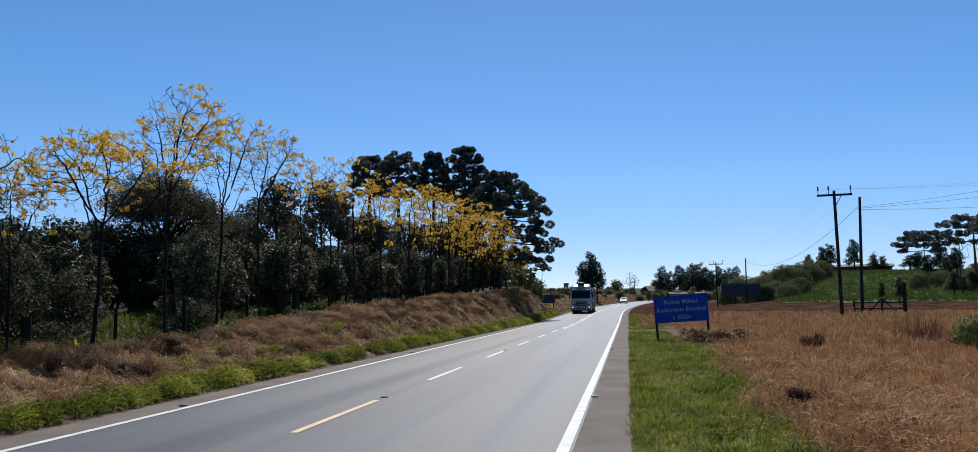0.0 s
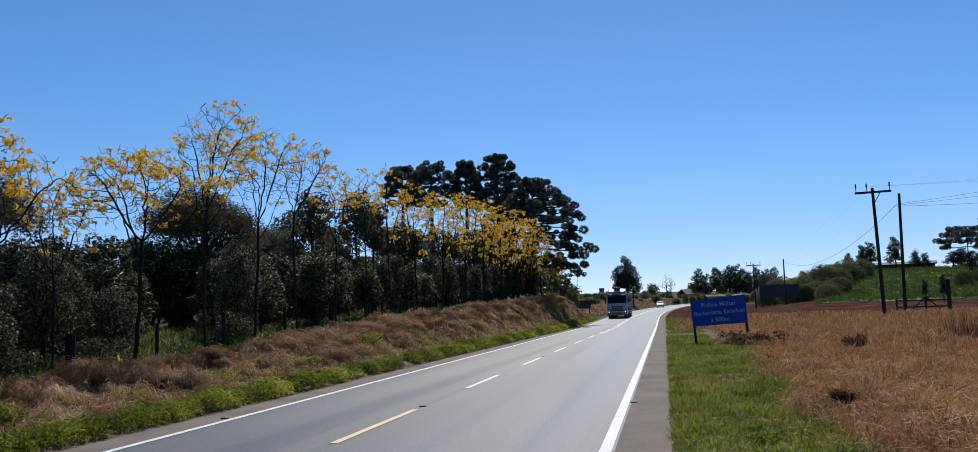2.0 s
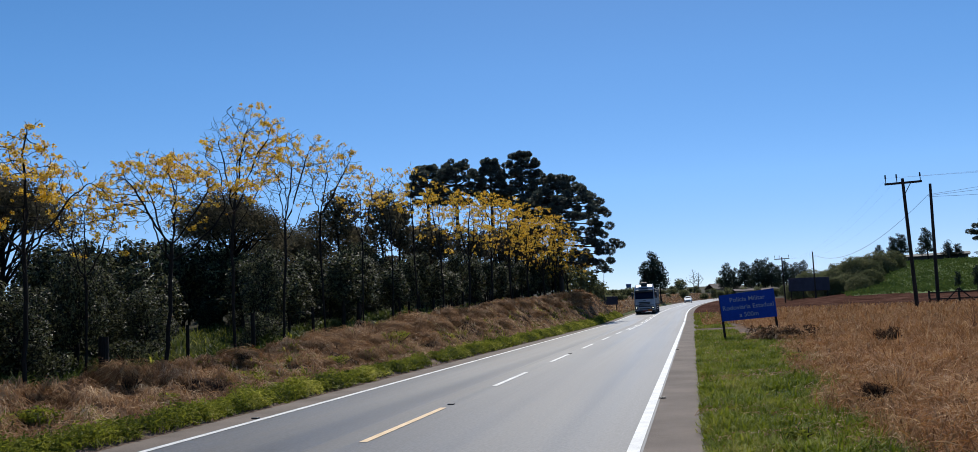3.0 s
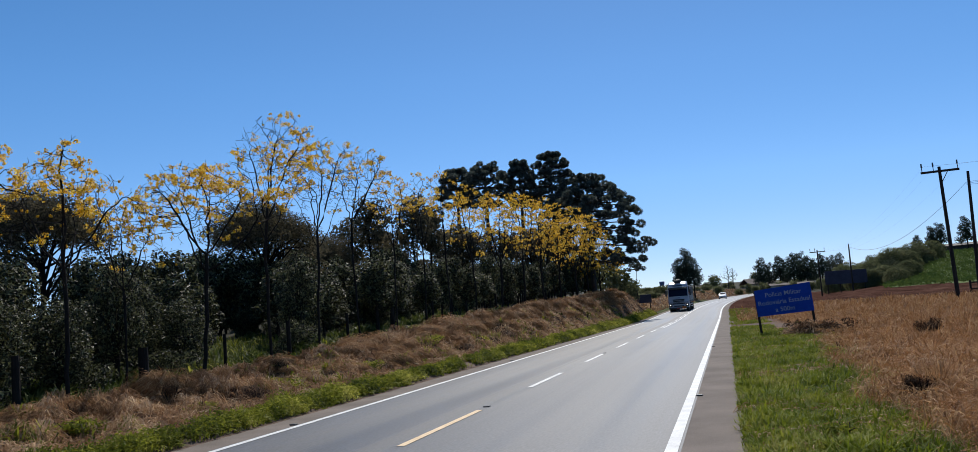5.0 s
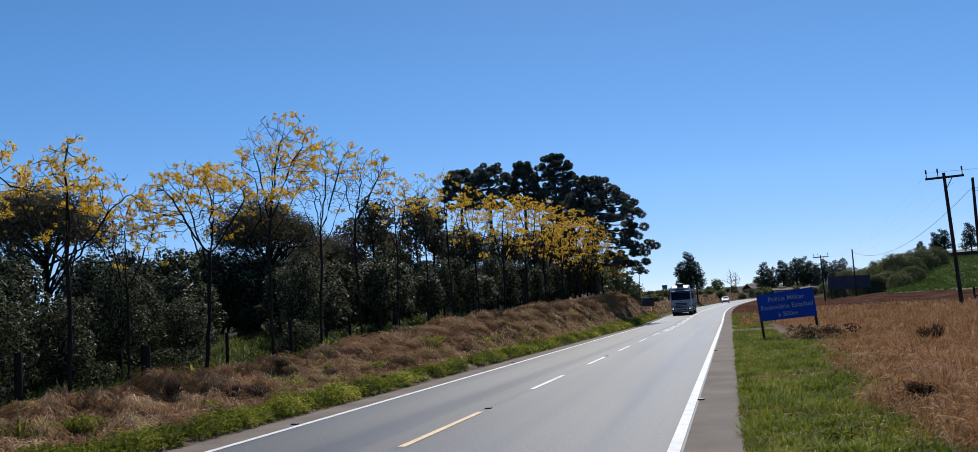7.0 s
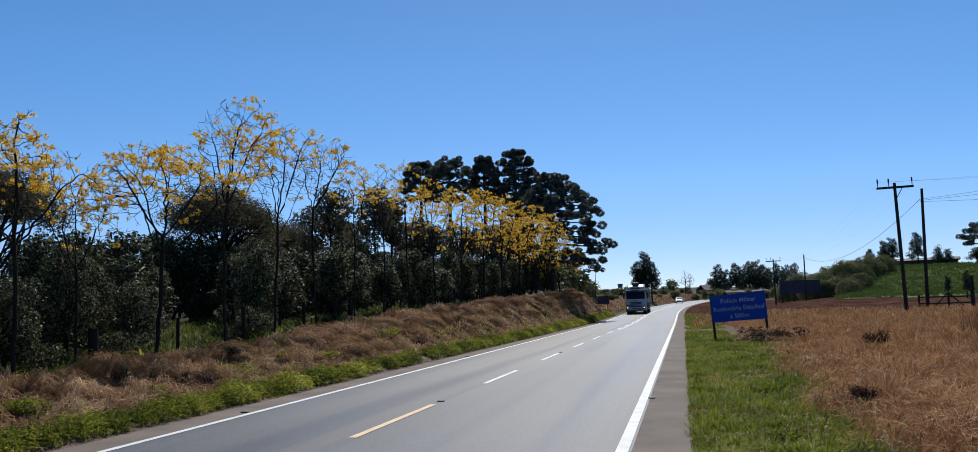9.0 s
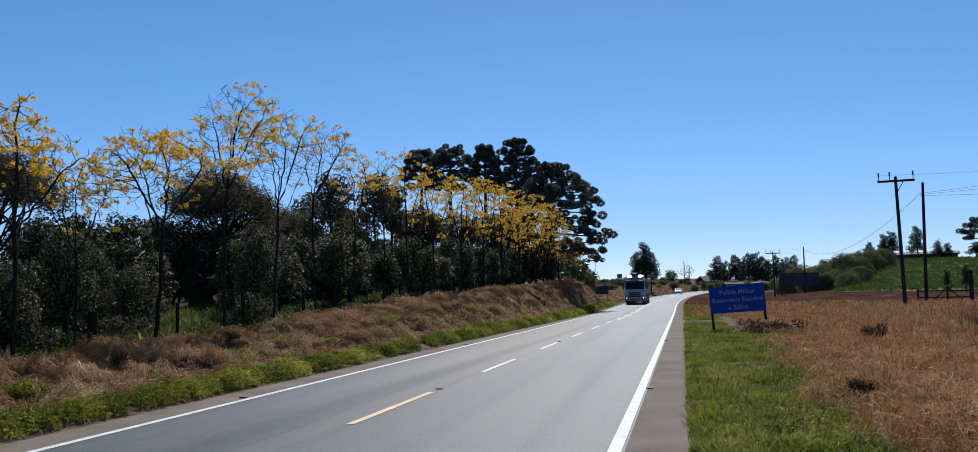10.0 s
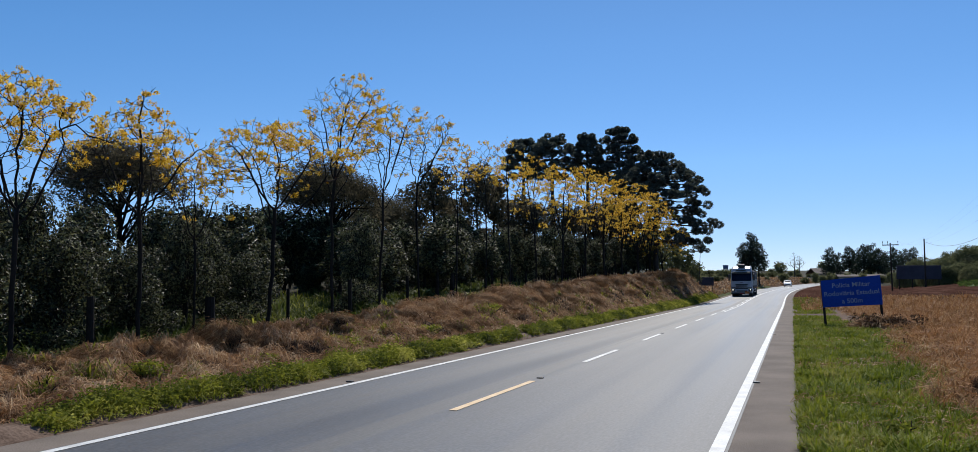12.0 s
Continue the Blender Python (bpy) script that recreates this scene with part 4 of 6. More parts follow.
FLAT, ROUND, TALL, DOME = (0.55, 0.9, 1.0, 0.85, 0.4), (0.6, 1.0, 0.95, 0.75, 0.35), (0.5, 0.9, 1.0, 0.9, 0.7, 0.3), (0.85, 0.98, 1.02, 0.98, 0.86, 0.64, 0.3)
PINES = (  # seed, azimuth, distance, height of top over the eye line in degrees, lowest limbs, reach, shape, tiers, limbs a tier, side, thin
    (1, -17.0, 93, 9.75, 10.6, 2.3, FLAT, 5, 8, 0.0, 0.2),
    (2, -15.1, 91, 9.8, 10.6, 2.8, FLAT, 5, 9, 0.0, 0.2),
    (3, -12.65, 92, 10.0, 10.4, 1.6, ROUND, 6, 8, 0.0, 0.2),
    (4, -10.6, 93, 10.4, 9.0, 2.75, TALL, 7, 9, 0.1, 0.25),
    (6, -8.3, 90, 8.8, 4.0, 5.6, DOME, 11, 10, 0.16, 0.5),
)
for sd, az, d, el, f0, rc, sh, ti, pe, si, th in PINES:
    px_, py_ = d * math.sin(radians(az)), d * math.cos(radians(az))
    araucaria(sd, px_, py_, 1.7 + d * math.tan(radians(el)) - float(land(px_, py_)), f0, rc, sh, ti, pe, side=si, thin=th, lift=0.22 if sh is not DOME else 0.02, spikes=300, clump=0.55 if sh is not DOME else 0.6)
araucaria(8, 102 * math.sin(radians(-5.5)), 102 * math.cos(radians(-5.5)), 5.3, 4.5, 0.9, (1.0, 0.6), 2, 4, 0.4, 110, label="young spindly Parana pine with a few needle tufts")

# thinner scrub under the pines at the end of the bank
scrub = [leaf_tree(300 + i, "scrub_tree", 4.2, 1.8, 0.5, 13, 620, 0.28, M_SHRUB, "scrubby olive-green small tree", trunk_r=0.06, flat=0.7, shell=0.2, group="scrub trees") for i in range(3)]
for i, (az, d, s) in enumerate(((-7.4, 100, 1.0), (-6.7, 102, 0.9), (-8.4, 96, 1.3), (-6.0, 108, 0.75), (-9.5, 97, 1.2), (-5.5, 125, 0.8), (-3.9, 230, 1.0), (-3.2, 240, 0.8), (-1.2, 250, 0.9), (-0.6, 260, 0.8), (-4.6, 150, 0.6), (-4.3, 165, 0.5), (-4.9, 175, 0.7), (-3.6, 180, 0.4), (-3.0, 200, 0.5), (-1.5, 215, 0.45), (-0.4, 285, 0.7), (0.4, 300, 0.8), (1.0, 320, 0.7), (-2.6, 260, 0.8), (-5.6, 190, 1.1), (-6.6, 200, 1.2), (-5.0, 260, 1.2))):
    put_tree(scrub[i % 3], d * math.sin(radians(az)), d * math.cos(radians(az)), i * 61, s, s * (1.0 if d < 112 else 0.5))

for i in range(30):
    az, d = -8.5 + 10.0 * i / 29 + R0.uniform(-0.2, 0.2), R0.uniform(235, 420)
    put_tree(scrub[i % 3], d * math.sin(radians(az)), d * math.cos(radians(az)), i * 37, R0.uniform(0.7, 1.4), R0.uniform(0.4, 0.8))
# right-hand trees: shrub belt, ridge trees, far woods
shrubs = [canopy_tree(330 + i, "shrub_tree", 4.6, 3.2, 3.4, 4600, 0.17, M_SHRUB, "rounded olive-green shrub at the edge of the soil", "shrub", "rounded shrubs", 0.09, 0.35) for i in range(3)]
for i in range(15):
    f = i / 14
    az, d = 6.2 + 5.6 * f + R0.uniform(-0.2, 0.2), R0.uniform(205, 225)
    s = np.interp(f, [0, 0.3, 0.7, 1], [1.0, 1.35, 1.45, 1.1]) * R0.uniform(0.85, 1.1)
    put_tree(shrubs[i % 3], d * math.sin(radians(az)), d * math.cos(radians(az)), i * 47, s * 0.95, s)
for i in range(9):
    az, d = 7.6 + 2.9 * i / 8 + R0.uniform(-0.15, 0.15), R0.uniform(182, 194)
    put_tree(shrubs[i % 3], d * math.sin(radians(az)), d * math.cos(radians(az)), i * 91, R0.uniform(0.6, 0.95), R0.uniform(0.65, 1.0))
for i in range(8):
    az, d = 10.9 + 1.6 * i / 7, 214 + 5 * i
    put_tree(scrub[i % 3], d * math.sin(radians(az)), d * math.cos(radians(az)), i * 91, R0.uniform(0.6, 0.9), R0.uniform(0.5, 0.8))
for i in range(22):
    az, d = 1.2 + 6.0 * i / 21 + R0.uniform(-0.15, 0.15), R0.uniform(262, 290)
    put_tree(scrub[i % 3], d * math.sin(radians(az)), d * math.cos(radians(az)), i * 29, R0.uniform(0.7, 1.2), R0.uniform(0.5, 0.95))
eucs = [leaf_tree(400 + i, "eucalyptus_tree", 9.5, 3.0, 3.0, 17, 2600, 0.19, M_EUCA, "tall grey-green eucalyptus tree with open crown", trunk_r=0.16, flat=0.62, shape="column", shell=0.25, group="eucalyptus trees", lump=0.72) for i in range(3)]
EUC = ((-2.95, 190, 0.9), (-2.35, 192, 1.15), (-1.95, 189, 1.02), (2.2, 300, 1.05), (2.6, 306, 0.9), (3.3, 310, 1.1), (3.7, 318, 1.0), (4.1, 300, 1.1), (4.5, 306, 1.15), (4.9, 300, 1.0), (5.3, 312, 0.95), (5.8, 320, 1.05), (6.3, 330, 1.0), (6.8, 318, 1.0), (8.6, 300, 0.95), (9.4, 290, 0.9), (21.5, 240, 1.0), (23.5, 250, 1.1), (20.8, 262, 0.7))
for i, (az, d, s) in enumerate(EUC):
    put_tree(eucs[i % 3], d * math.sin(radians(az)), d * math.cos(radians(az)), i * 83, s * (1.3 if 2 < az < 7 else 1.0), s * (1.2 if 2 < az < 7 else 0.95))
for i, (az, w_, h_) in enumerate(((11.2, 0.9, 0.78), (12.05, 1.05, 0.85), (12.5, 1.1, 0.9), (13.85, 1.2, 1.02), (14.9, 0.8, 0.55), (15.4, 0.7, 0.5), (17.3, 1.3, 0.6), (16.9, 1.2, 0.5), (19.3, 0.9, 0.55))):
    put_tree(eucs[i % 3], 264 * math.sin(radians(az)), 264 * math.cos(radians(az)), i * 53 + 20, w_, h_)
for i, az in enumerate(np.linspace(-34, 30, 26)):
    d = R0.uniform(520, 900)
    put_tree(scrub[i % 3], d * math.sin(radians(az)), d * math.cos(radians(az)), i * 31, R0.uniform(2.0, 3.4), R0.uniform(1.4, 2.6))
for sd, az, d, h, f0, rc in ((51, 17.7, 220, 10.3, 6.4, 6.4), (52, 20.3, 195, 13.9, 9.3, 6.6), (53, 22.3, 205, 13.4, 8.6, 6.2)):
    araucaria(sd, d * math.sin(radians(az)), d * math.cos(radians(az)), h, f0, rc, (0.75, 1.0, 0.95, 0.6), 4, 10, 0.9, 150, 2.0, 0.2, thin=0.25, label="broad flat-topped Parana pine on the green hillside")
for i, (az, d, w_, h_) in enumerate(((16.25, 150, 0.42, 0.46), (19.15, 170, 0.6, 0.5), (19.6, 172, 0.5, 0.4), (15.3, 160, 0.35, 0.34), (21.2, 160, 0.7, 0.5), (17.9, 200, 0.7, 0.3), (18.3, 205, 0.9, 0.3), (20.2, 185, 1.0, 0.42))):
    put_tree(eucs[i % 3], d * math.sin(radians(az)), d * math.cos(radians(az)), i * 41, w_, h_)

for i in range(12):
    az, d = 17.2 + 6.6 * i / 11 + R0.uniform(-0.2, 0.2), R0.uniform(178, 215)
    put_tree(shrubs[i % 3], d * math.sin(radians(az)), d * math.cos(radians(az)), i * 67, R0.uniform(0.5, 0.85), R0.uniform(0.5, 0.8))
for i in range(11):
    az, d = 17.7 + 6.1 * i / 10 + R0.uniform(-0.2, 0.2), R0.uniform(205, 240)
    put_tree(eucs[i % 3], d * math.sin(radians(az)), d * math.cos(radians(az)), i * 57, R0.uniform(0.9, 1.3), R0.uniform(0.42, 0.75))


def bare_tree(seed, az, d, height, wide, label):
    """A leafless tree: a slim stem that forks into fine rising twigs."""
    R = np.random.default_rng(seed)
    x, y = d * math.sin(radians(az)), d * math.cos(radians(az))
    fork = height * 0.35
    goals = []
    for _ in range(130):
        a, q, f = R.uniform(0, 6.28), math.sqrt(R.random()), R.uniform(0.1, 1.0)
        r = wide * q * math.sin(math.pi * min(1.0, 0.25 + 0.7 * f))
        goals.append((math.cos(a) * r, math.sin(a) * r, fork + (height - fork) * f))
    P, par = grow(R, [(0, 0, z) for z in np.linspace(-0.2, fork, 7)], goals, step=0.35, reach=4.0, kill=0.45, most=60)
    L = Limbs()
    skin(L, P, par, 0.03, 2.4, 0.2)
    t = thing("bare_tree", pose(x, y, float(land(x, y)) - 0.05), label, "tree", "bare trees")
    part("trunk", L.mesh("trunk", M_BARK2), None, t, "grey stem and bare twigs")
    return t


for sd, az, d, h, w_ in ((501, 0.15, 300, 8.5, 2.6), (502, 0.45, 306, 7.5, 2.4), (503, 14.95, 262, 6.0, 2.6), (504, 19.5, 200, 10.5, 2.8), (505, 20.9, 204, 11.0, 3.0), (506, 6.9, 215, 8.0, 3.0)):
    bare_tree(sd, az, d, h, w_, "leafless grey tree on the skyline")

# ---------------------------------------------------------------- grass


def scatter(n, ylo, yhi, xa, xb, power=1.0):
    """Spots between the edges xa(y) and xb(y), denser near."""
    f = rng.random(n)
    y = ylo * (yhi / ylo) ** (f ** power)
    x = xa(y) + (xb(y) - xa(y)) * rng.random(n)
    return x, y


def tufts(n, per, ylo, yhi, xa, xb, spread, power=1.0):
    x, y = scatter(n, ylo, yhi, xa, xb, power)
    s = spread * (1 + np.maximum(0, y - 25) / 40)
    a, r = rng.uniform(0, 2 * np.pi, (n, per)), rng.random((n, per)) ** 0.5
    X, Y = (x[:, None] + np.cos(a) * r * s[:, None]).ravel(), (y[:, None] + np.sin(a) * r * s[:, None]).ravel()
    return X, Y, a.ravel(), np.repeat(rng.random(n), per)


def stuff(name, me, label, category):
    return tagged(new(name, me), label, category, kind="stuff")


def hollow(x, y):
    """True outside the hollow at the edge of the dry grass, cleared so its dark mass shows."""
    return np.hypot((x - 2.6) / 0.36, (y - 13.9) / 0.8) > 1 + 0.2 * wob(x, y, 5.0)


def grown(x, y):
    """True where the dry grass grows: outside the hollow and the bare gravelly ground by the road."""
    return hollow(x, y) & ~((y > 41.5) & (y < 68) & (x < 3.0 + 0.8 * wob(x, y, 0.7)))


# tall dry grass on the field side
X, Y, A, T = tufts(6400, 24, 8.5, 78, lambda y: verge_edge(y) + 0.1, lambda y: 0.46 * y + 4, 0.16, 0.85)
ok = X > verge_edge(Y) - 0.15 + 0.35 * wob(X, Y, 2.0)
X, Y, A, T = X[ok], Y[ok], A[ok], T[ok]
n = len(X)
ok = (rng.random(n) < np.clip(0.72 + 1.0 * wob(X, Y, 1.7, 12), 0.1, 1)) & grown(X, Y)
X, Y, A, T = X[ok], Y[ok], A[ok], T[ok]
n = len(X)
edge = sstep(0, 1.8, X - verge_edge(Y))
H = (0.26 + 0.34 * T ** 1.5 + 0.26 * wob(X, Y, 1.1, 5) + 0.16 * wob(X, Y, 2.7, 8) + rng.normal(0, 0.06, n)) * (0.4 + 0.75 * edge + 0.18 * sstep(2, 5, X - verge_edge(Y)))
H = np.clip(H, 0.07, 1.05)
stuff("dry_grass", blades(np.stack([X, Y, land(X, Y) - 0.02], -1), H, 0.0029 * (1 + Y / 18) * rng.uniform(0.6, 1.4, n), rng.uniform(0.3, 1.1, n) + 0.45 * sstep(24, 12, Y), M_STRAW, "dry_grass", 0.66, A + rng.normal(0, 0.6, n)), "tall golden-brown dry grass covering the field", "dry grass")


def lying(n, ylo, yhi, xa, xb, mat, name, label, lift=0.12, long=0.5, power=0.85, keep=None):
    """Broken straw that lies across the tufts."""
    X, Y = scatter(n, ylo, yhi, xa, xb, power)
    if keep is not None:
        ok = keep(X, Y)
        X, Y = X[ok], Y[ok]
    n = len(X)
    a, L = rng.uniform(0, 2 * np.pi, n), long * rng.uniform(0.4, 1.2, n)
    w = 0.0034 * (1 + Y / 18) * rng.uniform(0.6, 1.5, n)
    X2, Y2 = X + np.cos(a) * L, Y + np.sin(a) * L
    xm, ym = (X + X2) / 2, (Y + Y2) / 2
    z0, z1, zm = (land(p, q) + lift * rng.uniform(0, 1.3, n) for p, q in ((X, Y), (X2, Y2), (xm, ym)))
    zm = np.maximum(zm, (z0 + z1) / 2) + 0.08 * L
    sx, sy = -np.sin(a) * w, np.cos(a) * w
    up = rng.uniform(-1, 1, n) * w
    V = np.stack([np.stack([X, Y, z0], -1), np.stack([xm - sx, ym - sy, zm - up], -1), np.stack([xm + sx, ym + sy, zm + up], -1), np.stack([X2, Y2, z1], -1)], 1).reshape(-1, 3)
    b0 = np.arange(n)[:, None] * 4
    stuff(name, np_mesh(name, V, np.concatenate([b0 + np.array([[0, 1, 2]]), b0 + np.array([[1, 3, 2]])]), mat), label, "dry grass")


lying(42000, 8.5, 60, lambda y: verge_edge(y) - 0.3, lambda y: 0.44 * y + 3, M_STRAW, "lying_straw", "pale broken straw lying over the dry grass", 0.26, 0.34, keep=grown)

X, Y = scatter(15000, 8.8, 24, lambda y: verge_edge(y) - 0.1, lambda y: 0.46 * y + 3, 0.9)
ok = (rng.random(len(X)) < np.clip(0.45 + 1.1 * wob(X, Y, 1.4, 31), 0.05, 1)) & hollow(X, Y) & hollow(X + 0.35, Y)
X, Y = X[ok], Y[ok]
n = len(X)
stuff("bent_straw", blades(np.stack([X, Y, land(X, Y) + 0.05], -1), rng.uniform(0.35, 0.75, n), 0.0028 * (1 + Y / 18) * rng.uniform(0.6, 1.4, n), rng.uniform(0.9, 1.7, n), M_BANKSTRAW, "bent_straw", 0.5, 1.2 * wob(X, Y, 0.9, 17) + rng.normal(-0.6, 1.0, n)), "long pale straw bent over the dry grass", "dry grass")

# mown green verge
X, Y, A, T = tufts(11000, 13, 8.8, 50, lambda y: 0 * y + 0.02, lambda y: verge_edge(y) + 0.5, 0.09, 0.8)
ok = (rng.random(len(X)) < sstep(0.6, -0.5, X - verge_edge(Y) - 0.4 * wob(X, Y, 2.0))) & (X > -0.06) & (rng.random(len(X)) < 0.72 + 0.75 * wob(X, Y, 1.5, 4) + 0.3 * sstep(0.6, 0.2, X))
X, Y, T = X[ok], Y[ok], T[ok]
n = len(X)
H = np.clip(0.05 + 0.16 * T ** 2 + 0.09 * wob(X, Y, 2.2, 1) + rng.normal(0, 0.02, n), 0.015, 0.38) * np.interp(X, [0, 0.18, 0.5, 1.0], [0.6, 1.2, 1.25, 1.0])
stuff("green_grass", blades(np.stack([X, Y, land(X, Y) - 0.01], -1), H * 1.2, 0.0043 * (1 + Y / 20) * rng.uniform(0.6, 1.4, n), rng.uniform(0.3, 1.1, n), M_GRASS, "green_grass"), "short bright green grass on the road verge", "grass")
lying(19000, 8.8, 45, lambda y: 0 * y + 0.1, lambda y: verge_edge(y) + 0.7, M_BANKSTRAW, "verge_straw", "dry clippings scattered over the green verge", 0.08, 0.22,
      keep=lambda x, y: rng.random(len(x)) < np.clip(0.05 + 0.8 * wob(x, y, 1.2, 9) + 0.9 * sstep(-1.1, 0.0, x - verge_edge(y)), 0, 1))

X, Y, A, T = tufts(900, 9, 56, 104, lambda y: road_x(y) + 4.3, lambda y: road_x(y) + 6.4, 0.2, 1.0)
ok = wob(X, Y, 0.5, 6) + T > 0.3
X, Y, T = X[ok], Y[ok], T[ok]
n = len(X)
stuff("roadside_grass", blades(np.stack([X, Y, land(X, Y) - 0.01], -1), 0.06 + 0.14 * T, 0.02 * rng.uniform(0.6, 1.4, n), rng.uniform(0.2, 0.9, n), M_GRASS, "roadside_grass"), "thin green grass along the distant road edge", "grass")

# the same verge and field carried on beside and behind the viewer
n = 9000
X, Y = rng.uniform(0.05, 1.9, n), rng.uniform(-10, 8.9, n)
ok = rng.random(n) < 0.7 + 0.7 * wob(X, Y, 1.5, 4)
X, Y = X[ok], Y[ok]
n = len(X)
stuff("green_grass", blades(np.stack([X, Y, land(X, Y) - 0.01], -1), rng.uniform(0.03, 0.14, n), 0.006 * rng.uniform(0.6, 1.4, n), rng.uniform(0.2, 0.9, n), M_GRASS, "green_grass"), "short bright green grass on the road verge", "grass")
n = 9000
X, Y = rng.uniform(1.6, 6.5, n), rng.uniform(-10, 8.9, n)
stuff("dry_grass", blades(np.stack([X, Y, land(X, Y) - 0.02], -1), np.clip(0.3 + 0.25 * wob(X, Y, 1.3, 5) + rng.normal(0, 0.08, n), 0.08, 0.8), 0.007 * rng.uniform(0.6, 1.4, n), rng.uniform(0.3, 1.2, n), M_STRAW, "dry_grass", 0.6), "tall golden-brown dry grass covering the field", "dry grass")

# straw hanging over the bank
X, Y, A, T = tufts(5600, 21, 7.5, 102, lambda y: 0 * y - 12.7, lambda y: 0 * y - 9.0, 0.17, 0.9)
ok = rng.random(len(X)) < np.interp(X + 0.5 * wob(X, Y, 0.8, 19), [-11.0, -10.4], [1.0, 0.45])
X, Y, A, T = X[ok], Y[ok], A[ok], T[ok]
n = len(X)
H = np.clip(0.14 + 0.40 * T ** 1.6 + 0.12 * wob(X, Y, 1.3, 7) + rng.normal(0, 0.05, n), 0.05, 0.8) * np.interp(Y, [8, 20, 40], [0.55, 0.75, 1.0]) * np.interp(X, [-12.5, -11, -9.2], [1.1, 1.0, 0.6])
down = np.where(rng.random(n) < np.interp(Y, [12, 30], [0.4, 0.8]), rng.normal(0, 0.6, n), A)
H = H * np.interp(Y, [20, 35], [1.0, 1.15])
stuff("bank_straw", blades(np.stack([X, Y, land(X, Y) - 0.02], -1), H, 0.005 * (1 + Y / 26) * rng.uniform(0.6, 1.4, n), rng.uniform(0.5, 1.35, n), M_BANKSTRAW, "bank_straw", 0.9, down), "matted brown dry grass drooping over the road bank", "dry grass")
lying(100000, 7.5, 75, lambda y: 0 * y - 12.4, lambda y: 0 * y - 9.0, M_BANKSTRAW, "bank_thatch", "pale dead thatch lying on the bank", 0.2, 0.27, 1.1,
      keep=lambda x, y: rng.random(len(x)) < np.interp(x + 0.5 * wob(x, y, 0.8, 19), [-11.0, -10.4], [1.0, 0.5]))

# green weeds along the foot of the bank and in patches on it
X, Y, A, T = tufts(7600, 14, 8.0, 104, lambda y: 0 * y - 9.15, lambda y: 0 * y - 8.3, 0.1, 0.9)
drift = wob(X, Y, 0.35, 11) + 0.6 * wob(X, Y, 1.1, 13)
ok = T + 0.8 * drift - 0.9 * sstep(-8.65, -9.0, X - 0.3 * drift) > 0.34 + 0.14 * sstep(22, 12, Y) - 0.15 * sstep(22, 40, Y)
X, Y, A, T = X[ok], Y[ok], A[ok], T[ok]
n = len(X)
H = np.clip(0.06 + 0.2 * T ** 2 + 0.14 * wob(X, Y, 2.6, 3) + rng.normal(0, 0.03, n), 0.04, 0.42)
few = rng.random(n) < 0.6
Xb, Yb, Hb = X[few], Y[few], H[few] * np.interp(Y[few], [10, 25], [0.75, 1.0])
stuff("bank_weeds", blades(np.stack([Xb, Yb, land(Xb, Yb) - 0.01], -1), Hb, 0.006 * (1 + Yb / 20) * rng.uniform(0.5, 1.5, len(Xb)), rng.uniform(0.3, 1.3, len(Xb)), M_WEED, "bank_weeds", 0.7, A[few]), "bright green grassy weeds along the foot of the bank", "weeds")
Xl, Yl, Hl = np.repeat(X[~few], 4), np.repeat(Y[~few], 4), np.repeat(H[~few], 4)
m_ = len(Xl)
P = np.stack([Xl + rng.normal(0, 0.05, m_), Yl + rng.normal(0, 0.05, m_), land(Xl, Yl) + Hl * rng.uniform(0.1, 0.85, m_)], -1)
stuff("leafy_weeds", leaves(P, np.tile([0.2, -0.3, 0.8], (m_, 1)), rng.uniform(0.013, 0.03, m_) * (1 + Yl / 24), 0.42, M_WEED, "leafy_weeds", 0.25), "low leafy green weeds along the foot of the bank", "weeds")
X, Y, A, T = tufts(2400, 9, 8.0, 80, lambda y: 0 * y - 14.5, lambda y: 0 * y - 9.4, 0.16, 0.9)
ok = wob(X, Y, 0.7, 21) + 0.6 * sstep(-12.3, -13.2, X) + 0.3 * sstep(18, 40, Y) > 0.3
X, Y, A, T = X[ok], Y[ok], A[ok], T[ok]
n = len(X)
stuff("bank_greenery", blades(np.stack([X, Y, land(X, Y) - 0.01], -1), 0.12 + 0.3 * T, 0.012 * (1 + Y / 30) * rng.uniform(0.6, 1.4, n), rng.uniform(0.3, 1.1, n), M_WEED, "bank_greenery", 0.6, A), "patches of green weeds on the dry bank", "weeds")

X, Y, A, T = tufts(3000, 9, 8.0, 50, lambda y: 0 * y - 17.5, lambda y: 0 * y - 12.7, 0.18, 0.85)
n = len(X)
stuff("undergrowth", blades(np.stack([X, Y, land(X, Y) - 0.01], -1), 0.15 + 0.4 * T, 0.013 * (1 + Y / 30) * rng.uniform(0.6, 1.4, n), rng.uniform(0.3, 1.1, n), M_UNDER, "undergrowth", 0.6, A), "dim green undergrowth beneath the trees", "undergrowth")


